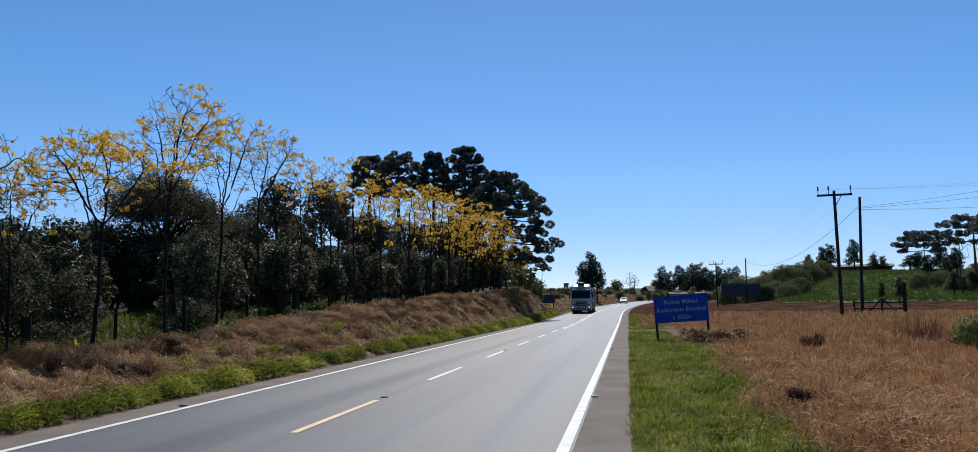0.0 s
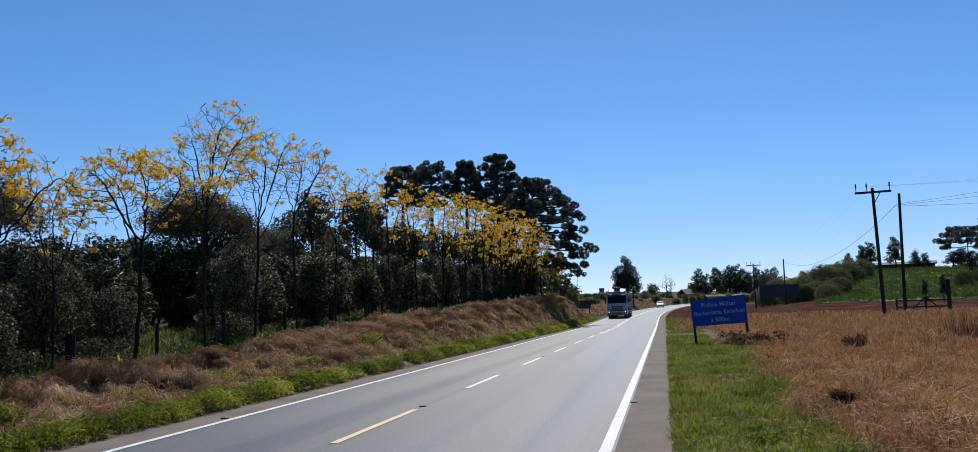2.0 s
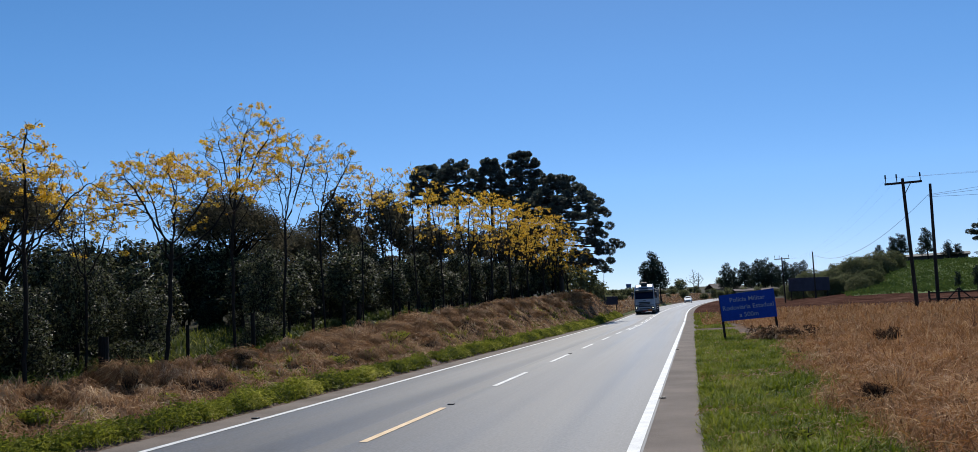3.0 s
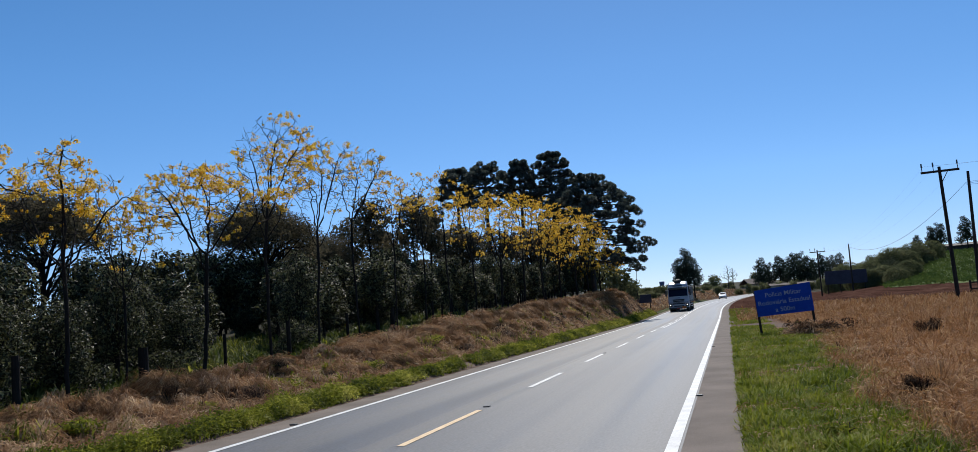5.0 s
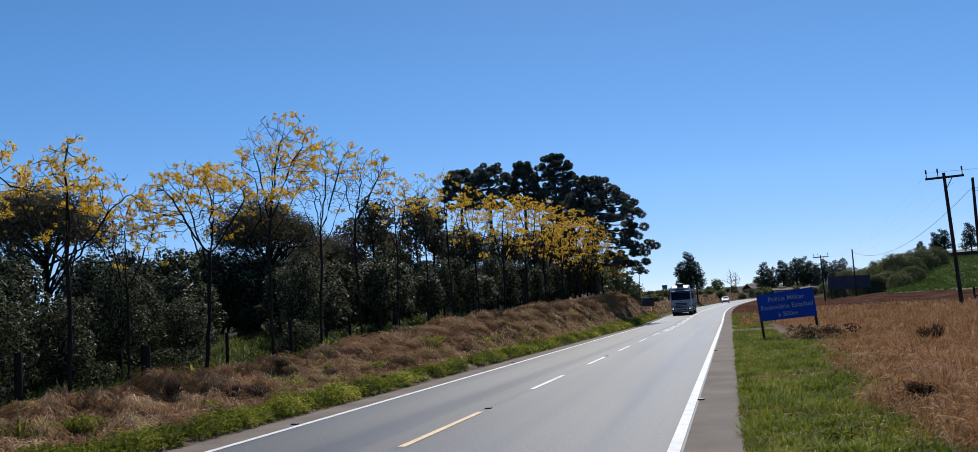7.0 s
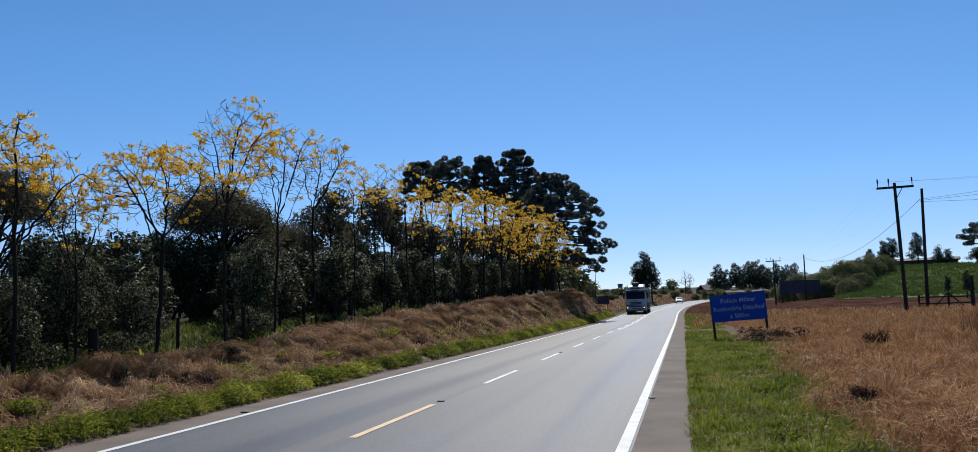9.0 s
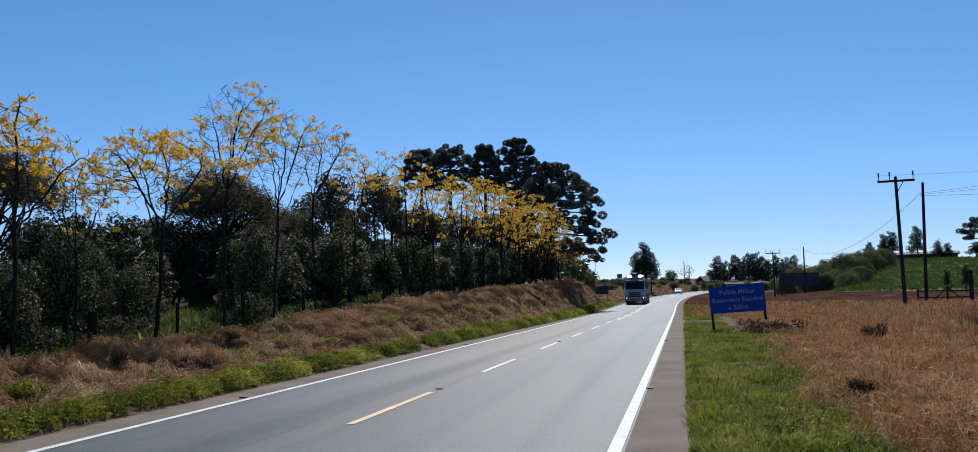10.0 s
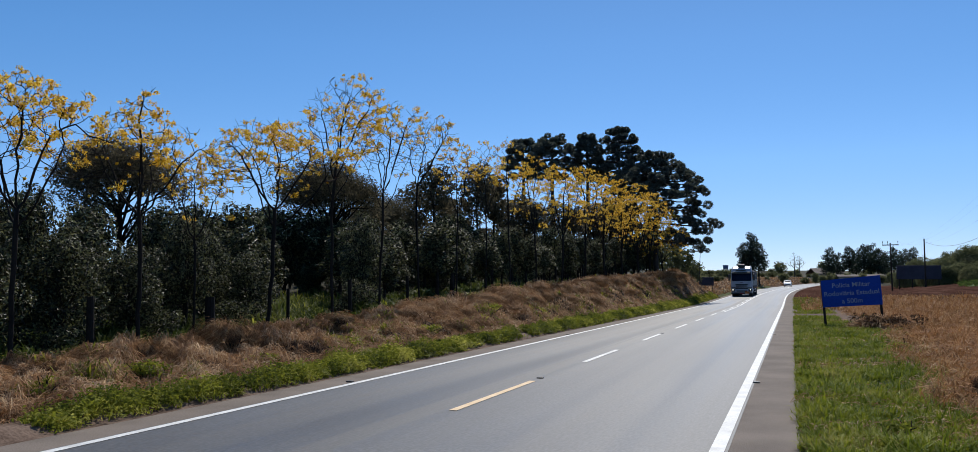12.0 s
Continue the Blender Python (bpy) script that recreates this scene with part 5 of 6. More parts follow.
# sunlit grass in the gap between the trees
X = rng.uniform(-21, -13.2, 5200)
Y = -X / np.tan(np.radians(31.3 + rng.normal(0, 1.4, len(X))))
n = len(X)
stuff("glade_grass", blades(np.stack([X, Y, land(X, Y) - 0.01], -1), rng.uniform(0.15, 0.6, n), 0.012 * (1 + Y / 40) * rng.uniform(0.6, 1.4, n), rng.uniform(0.3, 1.1, n), M_UNDER, "glade_grass", 0.6), "sunlit green and straw grass in a gap between the trees", "grass")
X = rng.uniform(-20, -13.6, 1800)
Y = -X / np.tan(np.radians(31.3 + rng.normal(0, 1.1, len(X))))
n = len(X)
stuff("glade_grass", blades(np.stack([X, Y, land(X, Y) - 0.01], -1), rng.uniform(0.2, 0.7, n), 0.008 * rng.uniform(0.6, 1.4, n), rng.uniform(0.2, 1.0, n), M_WEED, "glade_grass", 0.6), "taller pale green grass in a gap between the trees", "grass")


def tussock(seed, x, y, r, h, mat, label, n=420, category="grass tussock", group="grass tussocks", lean=1.1):
    """A dome of blades that arch out of one root."""
    global rng
    R = np.random.default_rng(seed)
    a, q = R.uniform(0, 2 * np.pi, n), R.random(n) ** 0.6
    px, py = np.cos(a) * q * r * 0.7, np.sin(a) * q * r * 0.7
    P = np.stack([px, py, np.full(n, -0.03)], -1)
    keep, rng = rng, R
    m_ = blades(P, h * R.uniform(0.55, 1.15, n), 0.003 * (1 + y / 25) * R.uniform(0.6, 1.4, n), np.clip(q * lean + R.normal(0.1, 0.25, n), 0.05, 1.4) if lean < 0.5 else np.clip(q * lean + R.normal(0.35, 0.3, n), 0.3, 1.5), mat, "grass_tussock", 0.6 if lean < 0.5 else 0.9, a + R.normal(0, 0.9 if n < 2000 else 1.7, n))
    rng = keep
    ob = tagged(new("grass_tussock", m_), label, category, group)
    ob.matrix_world = pose(x, y, float(land(x, y)))
    return ob


def mop(seed, x, y, r, h, mat, label, n=1500, group="grass tussocks"):
    """A tangled mop of dead grass: strands that run down over a dome and hang ragged round its foot."""
    R = np.random.default_rng(seed)
    a0, t0 = R.uniform(0, 2 * np.pi, n), np.arccos(1 - R.random(n) * 1.0)
    da, dt = R.normal(0, 0.45, n), R.uniform(0.25, 0.85, n)
    fat = R.uniform(0.7, 1.1, n) * (1 + 0.16 * np.sin(3 * a0 + seed) + 0.1 * np.sin(5 * a0 + 2 * seed))
    pts = []
    for f in (0.0, 0.5, 1.0):
        a, t = a0 + da * f, np.minimum(t0 + dt * f, 1.9)
        k = fat * (1 + 0.12 * f)
        pts.append(np.stack([np.cos(a) * np.sin(t) * r * k, np.sin(a) * np.sin(t) * r * k, np.cos(t) * h * k + 0.08 * h], -1))
    way = pts[2] - pts[0]
    side = np.cross(way, pts[1])
    side /= np.linalg.norm(side, axis=1, keepdims=True) + 1e-9
    w = (0.0032 * (1 + y / 25) * R.uniform(0.6, 1.5, n))[:, None]
    V = np.stack([pts[0], pts[1] - side * w, pts[1] + side * w, pts[2]], 1).reshape(-1, 3)
    b = np.arange(n)[:, None] * 4
    ob = tagged(new("grass_tussock", np_mesh("grass_tussock", V, np.concatenate([b + np.array([[0, 1, 2]]), b + np.array([[1, 3, 2]])]), mat)), label, "grass tussock", group)
    ob.matrix_world = pose(x, y, float(land(x, y)))
    return ob


tus = [mop(s + 3, -11.6, 15.5 + s, 0.42, 0.36, M_TUSSOCK, "rusty dry grass tussock on the bank", 1300) for s in range(3)]
Rt = np.random.default_rng(77)
for i in range(170):
    y = 8.5 * (95 / 8.5) ** ((i + Rt.random()) / 170)
    x = -11.45 + Rt.normal(0, 0.45) + (0.7 if Rt.random() < 0.25 else 0)
    t_ = copy_thing(tus[i % 3], pose(x, y, float(land(x, y)), 0, 0, Rt.uniform(0, 360)))
    s = Rt.uniform(0.5, 1.25) * (1.3 if y > 24 else 0.75)
    t_.scale = (s * Rt.uniform(1.0, 1.5), s * 1.2, s * (0.85 if y > 24 else 0.65))
for s, x, y, r, h in ((31, -11.35, 15.7, 0.48, 0.5), (32, -11.45, 13.4, 0.5, 0.45), (33, -11.3, 11.0, 0.45, 0.36), (34, -11.9, 9.6, 0.5, 0.36), (35, -11.5, 20.5, 0.5, 0.3), (36, -11.4, 26.0, 0.55, 0.45)):
    mop(s, x, y, r, h, M_TUSSOCK, "large rusty mop of dry grass on the bank", 2600)
ftus = [tussock(40 + s, 5.0 + s, 13.0 + 2 * s, 0.6, 0.5, M_STRAW, "golden dry grass tussock in the field", 800, group="field tussocks") for s in range(3)]
for i in range(190):
    y = 9.6 * (66 / 9.6) ** ((i + Rt.random()) / 190)
    lo = float(verge_edge(y)) + 0.5
    x = lo + (0.42 * y + 1 - lo) * Rt.random()
    if not grown(x, y):
        continue
    t_ = copy_thing(ftus[i % 3], pose(x, y, float(land(x, y)), 0, 0, Rt.uniform(0, 360)))
    s = Rt.uniform(0.55, 1.35)
    t_.scale = (s * 1.15, s * 1.15, s * Rt.uniform(0.85, 1.25))


def bush(seed, name, x, y, r, h, mat, n, leaf, label, category="bush"):
    """A low bush: stems and leaves in lumps."""
    global rng
    R = np.random.default_rng(seed)
    L = Limbs()
    for j in range(16):
        a, q = R.uniform(0, 2 * np.pi), R.random() ** 0.5
        tip = np.array([math.cos(a) * r * q, math.sin(a) * r * q, h * R.uniform(0.5, 1.1) * (1.15 - 0.5 * q)])
        L.add([(0.1 * math.cos(a) * r, 0.1 * math.sin(a) * r, -0.05), tip * 0.5 + R.normal(0, 0.05, 3), tip], [0.014, 0.011, 0.005], 4)
    blobs = [(r * 0.6 * q * math.cos(a), r * 0.6 * q * math.sin(a), h * R.uniform(0.3, 0.75), r * 0.42, h * 0.3) for a, q in ((R.uniform(0, 6.28), R.random() ** 0.5) for _ in range(9))]
    P, N = crown_points(R, blobs, n, 0.2)
    keep, rng = rng, R
    lm = leaves(P, N, R.uniform(0.6, 1.3, len(P)) * leaf, 0.42, mat, "foliage", 0.2)
    rng = keep
    t = thing(name, pose(x, y, float(land(x, y))), label, category)
    part("branchwork", L.mesh("branchwork", M_BARK), None, t)
    part("foliage", lm, None, t)
    return t


for s, x, y, r, h in ((81, -9.9, 9.5, 0.5, 0.32), (82, -10.2, 11.8, 0.45, 0.3), (83, -9.8, 14.6, 0.5, 0.3), (84, -10.3, 18.5, 0.6, 0.35), (85, -10.0, 23.0, 0.6, 0.35), (86, -10.2, 29.0, 0.7, 0.4)):
    bush(s, "weed_clump", x, y, r, h, M_WEED, 700, 0.035, "leafy dark green weed clump on the bank", "weeds")
# dark leaf masses added to stand for the shaded hollows below four tussocks
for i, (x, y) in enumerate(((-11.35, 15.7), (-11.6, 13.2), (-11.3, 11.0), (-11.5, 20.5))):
    bush(230 + i, "dead_bush_or_shade", x + 0.42, y - 0.5, 0.26, 0.42 if i == 0 else 0.3, M_DEAD_SHADE, 1500, 0.016, "dark leaf mass standing for the shade under a grass tussock")
bush(61, "dead_bush_or_shade", 6.0, 30.0, 0.5, 0.62, M_DEAD_SHADE, 2600, 0.03, "dark dead bush among the dry grass")
# dark mass added for the shade of the hollow under the next two tussocks
bush(62, "dead_bush_or_shade", 2.62, 14.3, 0.27, 0.4, M_DEAD_SHADE, 2200, 0.016, "low dark brown leaf mass standing for a shaded hollow")
tussock(71, 3.0, 14.9, 0.85, 0.75, M_TUSSOCK, "reddish dry grass tussock over a dark hollow", 1800)
tussock(72, 2.35, 15.1, 0.6, 0.5, M_TUSSOCK, "reddish dry grass tussock over a dark hollow", 500)
bush(63, "green_bush", 10.9, 29.5, 1.15, 1.3, M_BROADLEAF, 1500, 0.075, "leafy bright green bush in the dry field")
bush(64, "green_bush", 12.9, 31.0, 1.2, 1.0, M_BROADLEAF, 1200, 0.075, "leafy bright green bush in the dry field")
tussock(65, 10.5, 34.0, 1.25, 1.55, M_REED, "tall reddish dry grass clump in the field", 330, lean=0.4)
tussock(66, 11.3, 35.0, 1.0, 1.1, M_REED, "tall reddish dry grass clump in the field", 160, lean=0.35)
bush(67, "weed_clump", 1.15, 11.0, 0.3, 0.2, M_WEED, 500, 0.03, "low green weed clump on the verge", "weeds")
bush(68, "weed_clump", 2.7, 24.5, 0.4, 0.35, M_WEED, 600, 0.04, "low green weed clump on the verge", "weeds")
for i in range(6):
    y = 10 + 3.4 * i
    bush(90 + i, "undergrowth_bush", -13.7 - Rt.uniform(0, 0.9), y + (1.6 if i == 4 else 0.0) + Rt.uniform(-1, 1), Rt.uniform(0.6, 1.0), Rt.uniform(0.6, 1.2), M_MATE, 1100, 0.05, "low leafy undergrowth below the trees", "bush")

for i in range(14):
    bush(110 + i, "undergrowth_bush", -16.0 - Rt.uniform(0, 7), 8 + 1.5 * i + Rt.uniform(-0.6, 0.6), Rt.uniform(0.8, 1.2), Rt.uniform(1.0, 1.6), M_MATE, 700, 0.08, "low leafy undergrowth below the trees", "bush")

# cut brush heaped beside the sign
R1 = np.random.default_rng(9)
L = Limbs()
for j in range(45):
    c = np.array([np.clip(R1.normal(0, 0.42), -0.7, 0.7), np.clip(R1.normal(0, 0.24), -0.4, 0.4), 0.0])
    h = 0.36 * math.exp(-(c[0] ** 2 / 0.7 + c[1] ** 2 / 0.35)) * R1.uniform(0.4, 1.0)
    d = R1.normal(0, 1, 3) * np.array([1, 1, 0.25])
    d /= np.linalg.norm(d)
    p = c + np.array([0, 0, h + 0.05])
    L.add([p - d * 0.3, p + R1.normal(0, 0.04, 3), p + d * 0.3], [0.008, 0.011, 0.005], 4)
heap = thing("brush_heap", pose(3.2, 36.6, float(land(3.2, 36.6))) @ Matrix.Diagonal((1.15, 1.2, 1.5, 1)), "heap of cut dry brush and clippings below the sign", "brush heap")
part("twig_mass", L.mesh("twig_mass", M_BARK2), None, heap)
bl_ = [(R1.normal(0, 0.42), R1.normal(0, 0.25), 0.12, 0.4, 0.3) for _ in range(9)]
P, N = crown_points(R1, bl_, 2600, 0.1)
P[:, 2] = np.abs(P[:, 2])
part("leaf_mass", leaves(P, N, R1.uniform(0.03, 0.07, len(P)), 0.35, M_DEAD_SHADE, "leaf_mass", 0.2), None, heap, "brown withered leaves")
n = 2600
a, q_ = R1.uniform(0, 6.28, n), R1.random(n) ** 0.5
P = np.stack([np.cos(a) * q_ * 1.0, np.sin(a) * q_ * 0.6, 0.26 * (1 - q_ ** 2)], -1)
part("dry_grass_layer", blades(P, R1.uniform(0.1, 0.3, n), 0.012 * R1.uniform(0.6, 1.4, n), R1.uniform(0.5, 1.5, n), M_BANKSTRAW, "dry_grass_layer", 0.7, a), None, heap, "pale dry grass clippings")
bush(69, "weed_clump", 2.72, 37.9, 0.25, 0.6, M_UNDER, 380, 0.05, "upright green weed beside the brush heap", "weeds")

# crop rows on the green hillside
n = 8000
az, d = rng.uniform(9.3, 24, n), rng.uniform(158, 262, n)
cxs, cys = d * np.sin(np.radians(az)), np.round(d * np.cos(np.radians(az)) / 2.2) * 2.2 + rng.normal(0, 0.25, n)
off = rng.normal(0, 1, (n, 5, 3)) * np.array([0.42, 0.42, 0.22])
P = (np.stack([cxs, cys, land(cxs, cys) + 0.25], -1)[:, None] + off).reshape(-1, 3)
stuff("hill_crop", leaves(P, np.tile([0, -0.4, 0.8], (len(P), 1)), rng.uniform(0.12, 0.3, len(P)), 0.6, M_CROPLEAF, "hill_crop", 0.2), "rows of green crop plants on the hillside", "crop")
# thinning grass and clods on the far brown field
X, Y = scatter(16000, 62, 112, lambda y: 0 * y + 0.6 + np.maximum(0, y - 100) ** 2 / 2600, lambda y: 0.46 * y + 4, 1.0)
ok = rng.random(len(X)) < np.clip(1.15 - (Y - 70) / 34 + 0.5 * wob(X, Y, 0.3, 3), 0.06, 1)
X, Y = X[ok], Y[ok]
n = len(X)
stuff("field_stubble", blades(np.stack([X, Y, land(X, Y)], -1), rng.uniform(0.1, 0.42, n), 0.018 * (1 + Y / 60) * rng.uniform(0.5, 1.5, n), rng.uniform(0.2, 1, n), M_STRAW, "field_stubble"), "thinning dry grass on the red-brown field", "stubble")
X, Y = scatter(1300, 72, 190, lambda y: road_x(y) + 5.6, lambda y: 0.46 * y + 4, 1.0)
n = len(X)
P = np.stack([X, Y, land(X, Y) + 0.05], -1)[:, None] + rng.normal(0, 1, (n, 3, 3)) * np.array([0.16, 0.16, 0.05])
stuff("soil_clods", leaves(P.reshape(-1, 3), np.tile([0, -0.5, 0.8], (n * 3, 1)), rng.uniform(0.03, 0.10, n * 3), 0.7, M_CLOD, "soil_clods", 0.4), "clods and dry litter on the red soil", "soil clods")
X, Y = scatter(9000, 106, 300, lambda y: road_x(y) - 13.0, lambda y: road_x(y) - 4.5, 1.0)
n = len(X)
stuff("roadside_brush", blades(np.stack([X, Y, land(X, Y)], -1), rng.uniform(0.15, 0.7, n) * (0.7 + 0.5 * wob(X, Y, 0.4, 8)), 0.03 * (1 + Y / 80) * rng.uniform(0.5, 1.5, n), rng.uniform(0.2, 1, n), M_BANKSTRAW, "roadside_brush"), "brown dry brush beside the distant road", "dry grass")

# ---------------------------------------------------------------- road sign
SX, SY = 2.38, 38.6
sign = thing("road_sign", pose(SX, SY, float(land(SX, SY)), 0, -3.8, 3), "blue highway sign with white letters, tilted on two posts", "road sign")
part("panel", loft([[(-1.14, y, 0.88), (1.14, y, 0.86), (1.14, y, 2.06), (-1.14, y, 1.99)] for y in (-0.02, 0.02)]), M_SIGNBLUE, sign, "plain blue sheet-metal face")
part("post", boxm(-1.16, -1.06, 0.02, 0.10, -0.4, 1.9, bevel=0.01), M_WOOD, sign)
part("post", boxm(1.03, 1.13, 0.02, 0.10, -0.4, 1.9, bevel=0.01), M_WOOD, sign)


def lettering(words, size, x, y, z, parent, mat):
    cu_ = bpy.data.curves.new("lettering", "FONT")
    cu_.body, cu_.size, cu_.align_x, cu_.extrude, cu_.offset = words, size, "CENTER", 0.002, 0.001
    tmp = new("tmp", cu_)
    bpy.context.view_layer.update()
    me_ = bpy.data.meshes.new_from_object(tmp.evaluated_get(bpy.context.evaluated_depsgraph_get()))
    bpy.data.objects.remove(tmp)
    me_.name = "lettering"
    me_.materials.clear()
    me_.materials.append(mat)
    ob = part("lettering", me_, None, parent, "dull white lettering")
    ob.matrix_local = pose(x, y, z, 90, 0, 0)
    return ob


lettering("Polícia Militar", 0.27, 0.0, -0.026, 1.66, sign, M_SIGNTEXT)
lettering("Rodoviária Estadual", 0.27, 0.0, -0.026, 1.33, sign, M_SIGNTEXT)
lettering("a 500m", 0.27, 0.0, -0.026, 1.0, sign, M_SIGNTEXT)

# ---------------------------------------------------------------- poles, wires, gate, boards


def power_pole(x, y, h, arm, label, lean=0.0, twist=0.0, cross=True):
    p = thing("utility_pole", pose(x, y, float(land(x, y)), 0, lean, twist), label, "utility pole", "utility poles")
    part("shaft", tube(bmesh.new(), (0, 0, -0.5), (0, 0, h), 0.16, 0.11, 10), M_WOOD, p)
    if cross:
        part("crossarm", boxm(-arm, arm, -0.18, -0.06, h - 0.45, h - 0.28, bevel=0.01), M_WOOD, p)
        for ix in (-arm + 0.1, -arm * 0.33 + 0.0, arm - 0.1):
            bm = tube(bmesh.new(), (ix, -0.12, h - 0.28), (ix, -0.12, h + 0.05), 0.03, 0.03, 8)
            tube(bm, (ix, -0.12, h + 0.05), (ix, -0.12, h + 0.36), 0.065, 0.055, 8)
            part("insulator", bm, M_PLASTIC, p)
        part("brace", tube(bmesh.new(), (0.06, -0.12, h - 1.2), (arm * 0.4, -0.12, h - 0.4), 0.03, 0.03, 6), M_WOOD, p)
    return p


def spot(az, d):
    return d * math.sin(radians(az)), d * math.cos(radians(az))


xa, ya = spot(13.03, 75)
power_pole(xa, ya, 10.3, 1.36, "tall wooden utility pole with crossarm and insulators", lean=-1.3)
xd, yd = spot(14.16, 85)
power_pole(xd, yd, 10.65, 1.0, "plain wooden utility pole without crossarm", lean=1.2, cross=False)
xb, yb = spot(5.66, 178)
power_pole(xb, yb, 8.9, 1.4, "distant wooden utility pole with crossarm", lean=-0.6)
xc, yc = spot(7.46, 176)
power_pole(xc, yc, 8.8, 1.0, "distant plain wooden utility pole", cross=False, lean=0)


def wire(p, q, sag, r=0.012, k=16):
    L = Limbs()
    f = np.linspace(0, 1, k)[:, None]
    pts = np.array(p) * (1 - f) + np.array(q) * f - np.array([0, 0, 1.0]) * sag * 4 * f * (1 - f)
    L.add(pts, np.full(k, r), 4)
    tagged(new("overhead_wire", L.mesh("overhead_wire", M_WIRE)), "thin dark overhead wire between utility poles", "overhead wire", "overhead wires")


zd, za, zc = float(land(xd, yd)), float(land(xa, ya)), float(land(xc, yc))
wire((xd, yd, zd + 9.7), (xc, yc, zc + 8.3), 2.6, 0.022)
wire((xd, yd, zd + 9.7), (xd + 34, yd + 3, zd + 16.0), 0.8)
wire((xd, yd, zd + 9.6), (xd + 34, yd + 6, zd + 13.9), 0.5)
wire((xd, yd, zd + 9.5), (xd + 34, yd + 10, zd + 11.7), 0.5)
for k, ix in enumerate((-1.35, -0.48, 1.35)):
    wire((xa + ix, ya, za + 10.4), (xb + ix, yb, float(land(xb, yb)) + 9.0), 2.5, 0.0035, 20)
    wire((xa + ix, ya, za + 10.4), (xa + 40 + ix, ya - 20 + 3 * k, za + 12.6), 1.2, 0.004, 20)

xg, yg = spot(15.05, 92)
gate = thing("field_gate", pose(xg, yg, float(land(xg, yg)), 0, 0, -8), "weathered wooden field gate with angled braces", "gate")
for px in (-2.15, 0.35, 2.3):
    part("post", boxm(px - 0.09, px + 0.09, -0.09, 0.09, -0.3, 1.25 if px != 0.35 else 1.4, bevel=0.02), M_WOOD, gate)
for hz in (0.45, 1.05):
    part("rail", boxm(-2.1, 2.3, -0.05, 0.05, hz - 0.06, hz + 0.06, bevel=0.01), M_WOOD, gate)
part("brace", tube(bmesh.new(), (-0.8, 0, 0.2), (0.35, 0, 1.4), 0.06, 0.06, 6), M_WOOD, gate)
part("brace", tube(bmesh.new(), (0.35, 0, 1.4), (1.6, 0, 0.2), 0.06, 0.06, 6), M_WOOD, gate)
xs, yst = spot(16.5, 88)
stump = thing("gate_post", pose(xs, yst, float(land(xs, yst))), "thick grey wooden post beside the gate", "post")
part("trunk", tube(bmesh.new(), (0, 0, -0.3), (0.05, 0, 2.9), 0.2, 0.15, 9), M_WOOD, stump)

xbb, ybb = spot(7.1, 184)
bb = thing("billboard", pose(xbb, ybb, float(land(xbb, ybb)), 0, 0.5, -4), "dark back of a wide roadside billboard on posts", "billboard")
part("panel", boxm(-3.85, 3.85, -0.06, 0.06, 1.55, 4.2, bevel=0.02), M_DARKBOARD, bb)
for px in (-3.4, -1.1, 1.1, 3.4):
    part("post", boxm(px - 0.09, px + 0.09, 0.06, 0.24, -0.4, 4.0, bevel=0.02), M_WOOD, bb)
xq, yq = spot(-5.25, 112)
sb = thing("small_board", pose(xq, yq, float(land(xq, yq)), 0, 0, 4), "small dark roadside board on posts", "sign")
part("panel", boxm(-0.97, 0.97, -0.03, 0.03, 0.5, 1.55, bevel=0.015), M_DARKBOARD, sb)
part("post", boxm(0.72, 0.82, 0.03, 0.12, -0.3, 1.55, bevel=0.01), M_WOOD, sb)
part("post", boxm(-0.82, -0.72, 0.03, 0.12, -0.3, 1.55, bevel=0.01), M_WOOD, sb)

# fence on the bank: posts and wires
fence = thing("wire_fence", pose(0, 0, 0), "old wooden posts with barbed wire along the bank", "fence")
FPOSTS = ((-12.9, 9.2, 0.07), (-12.9, 13.4, 0.08), (-13.0, 17.2, 0.125), (-13.3, 21.0, 0.05), (-13.3, 24.6, 0.07), (-13.3, 29.0, 0.06), (-13.3, 33.5, 0.07), (-13.3, 38.5, 0.06), (-13.3, 44.0, 0.07), (-13.3, 50.0, 0.07), (-13.3, 57.0, 0.07), (-13.3, 65.0, 0.07))
for fx, fy, fr in FPOSTS:
    z0 = float(land(fx, fy))
    part("post", tube(bmesh.new(), (fx, fy, z0 - 0.3), (fx + R0.uniform(-0.05, 0.05), fy, z0 + 1.25), fr, fr * 0.9, 9), M_BARK, fence)
for hz in (0.35, 0.7, 1.05):
    L = Limbs()
    L.add([(fx, fy, float(land(fx, fy)) + hz) for fx, fy, _ in FPOSTS], np.full(len(FPOSTS), 0.0014), 4)
    part("wire", L.mesh("wire", M_WOOD), None, fence)

# raised road studs
for u0, y0 in ((3.42, 16.0), (3.42, 32.0), (-0.32, 15.6), (-0.32, 31.6), (-3.42, 14.0), (-3.42, 30.0)):
    st = thing("road_stud", pose(float(road_x(y0)) + u0 + (0.08 if u0 > 1 else 0), y0, 0.0), "small dark raised road stud", "road stud", "road studs")
    part("body", boxm(-0.06, 0.06, -0.05, 0.05, 0.0, 0.022, bevel=0.008), M_PLASTIC, st)

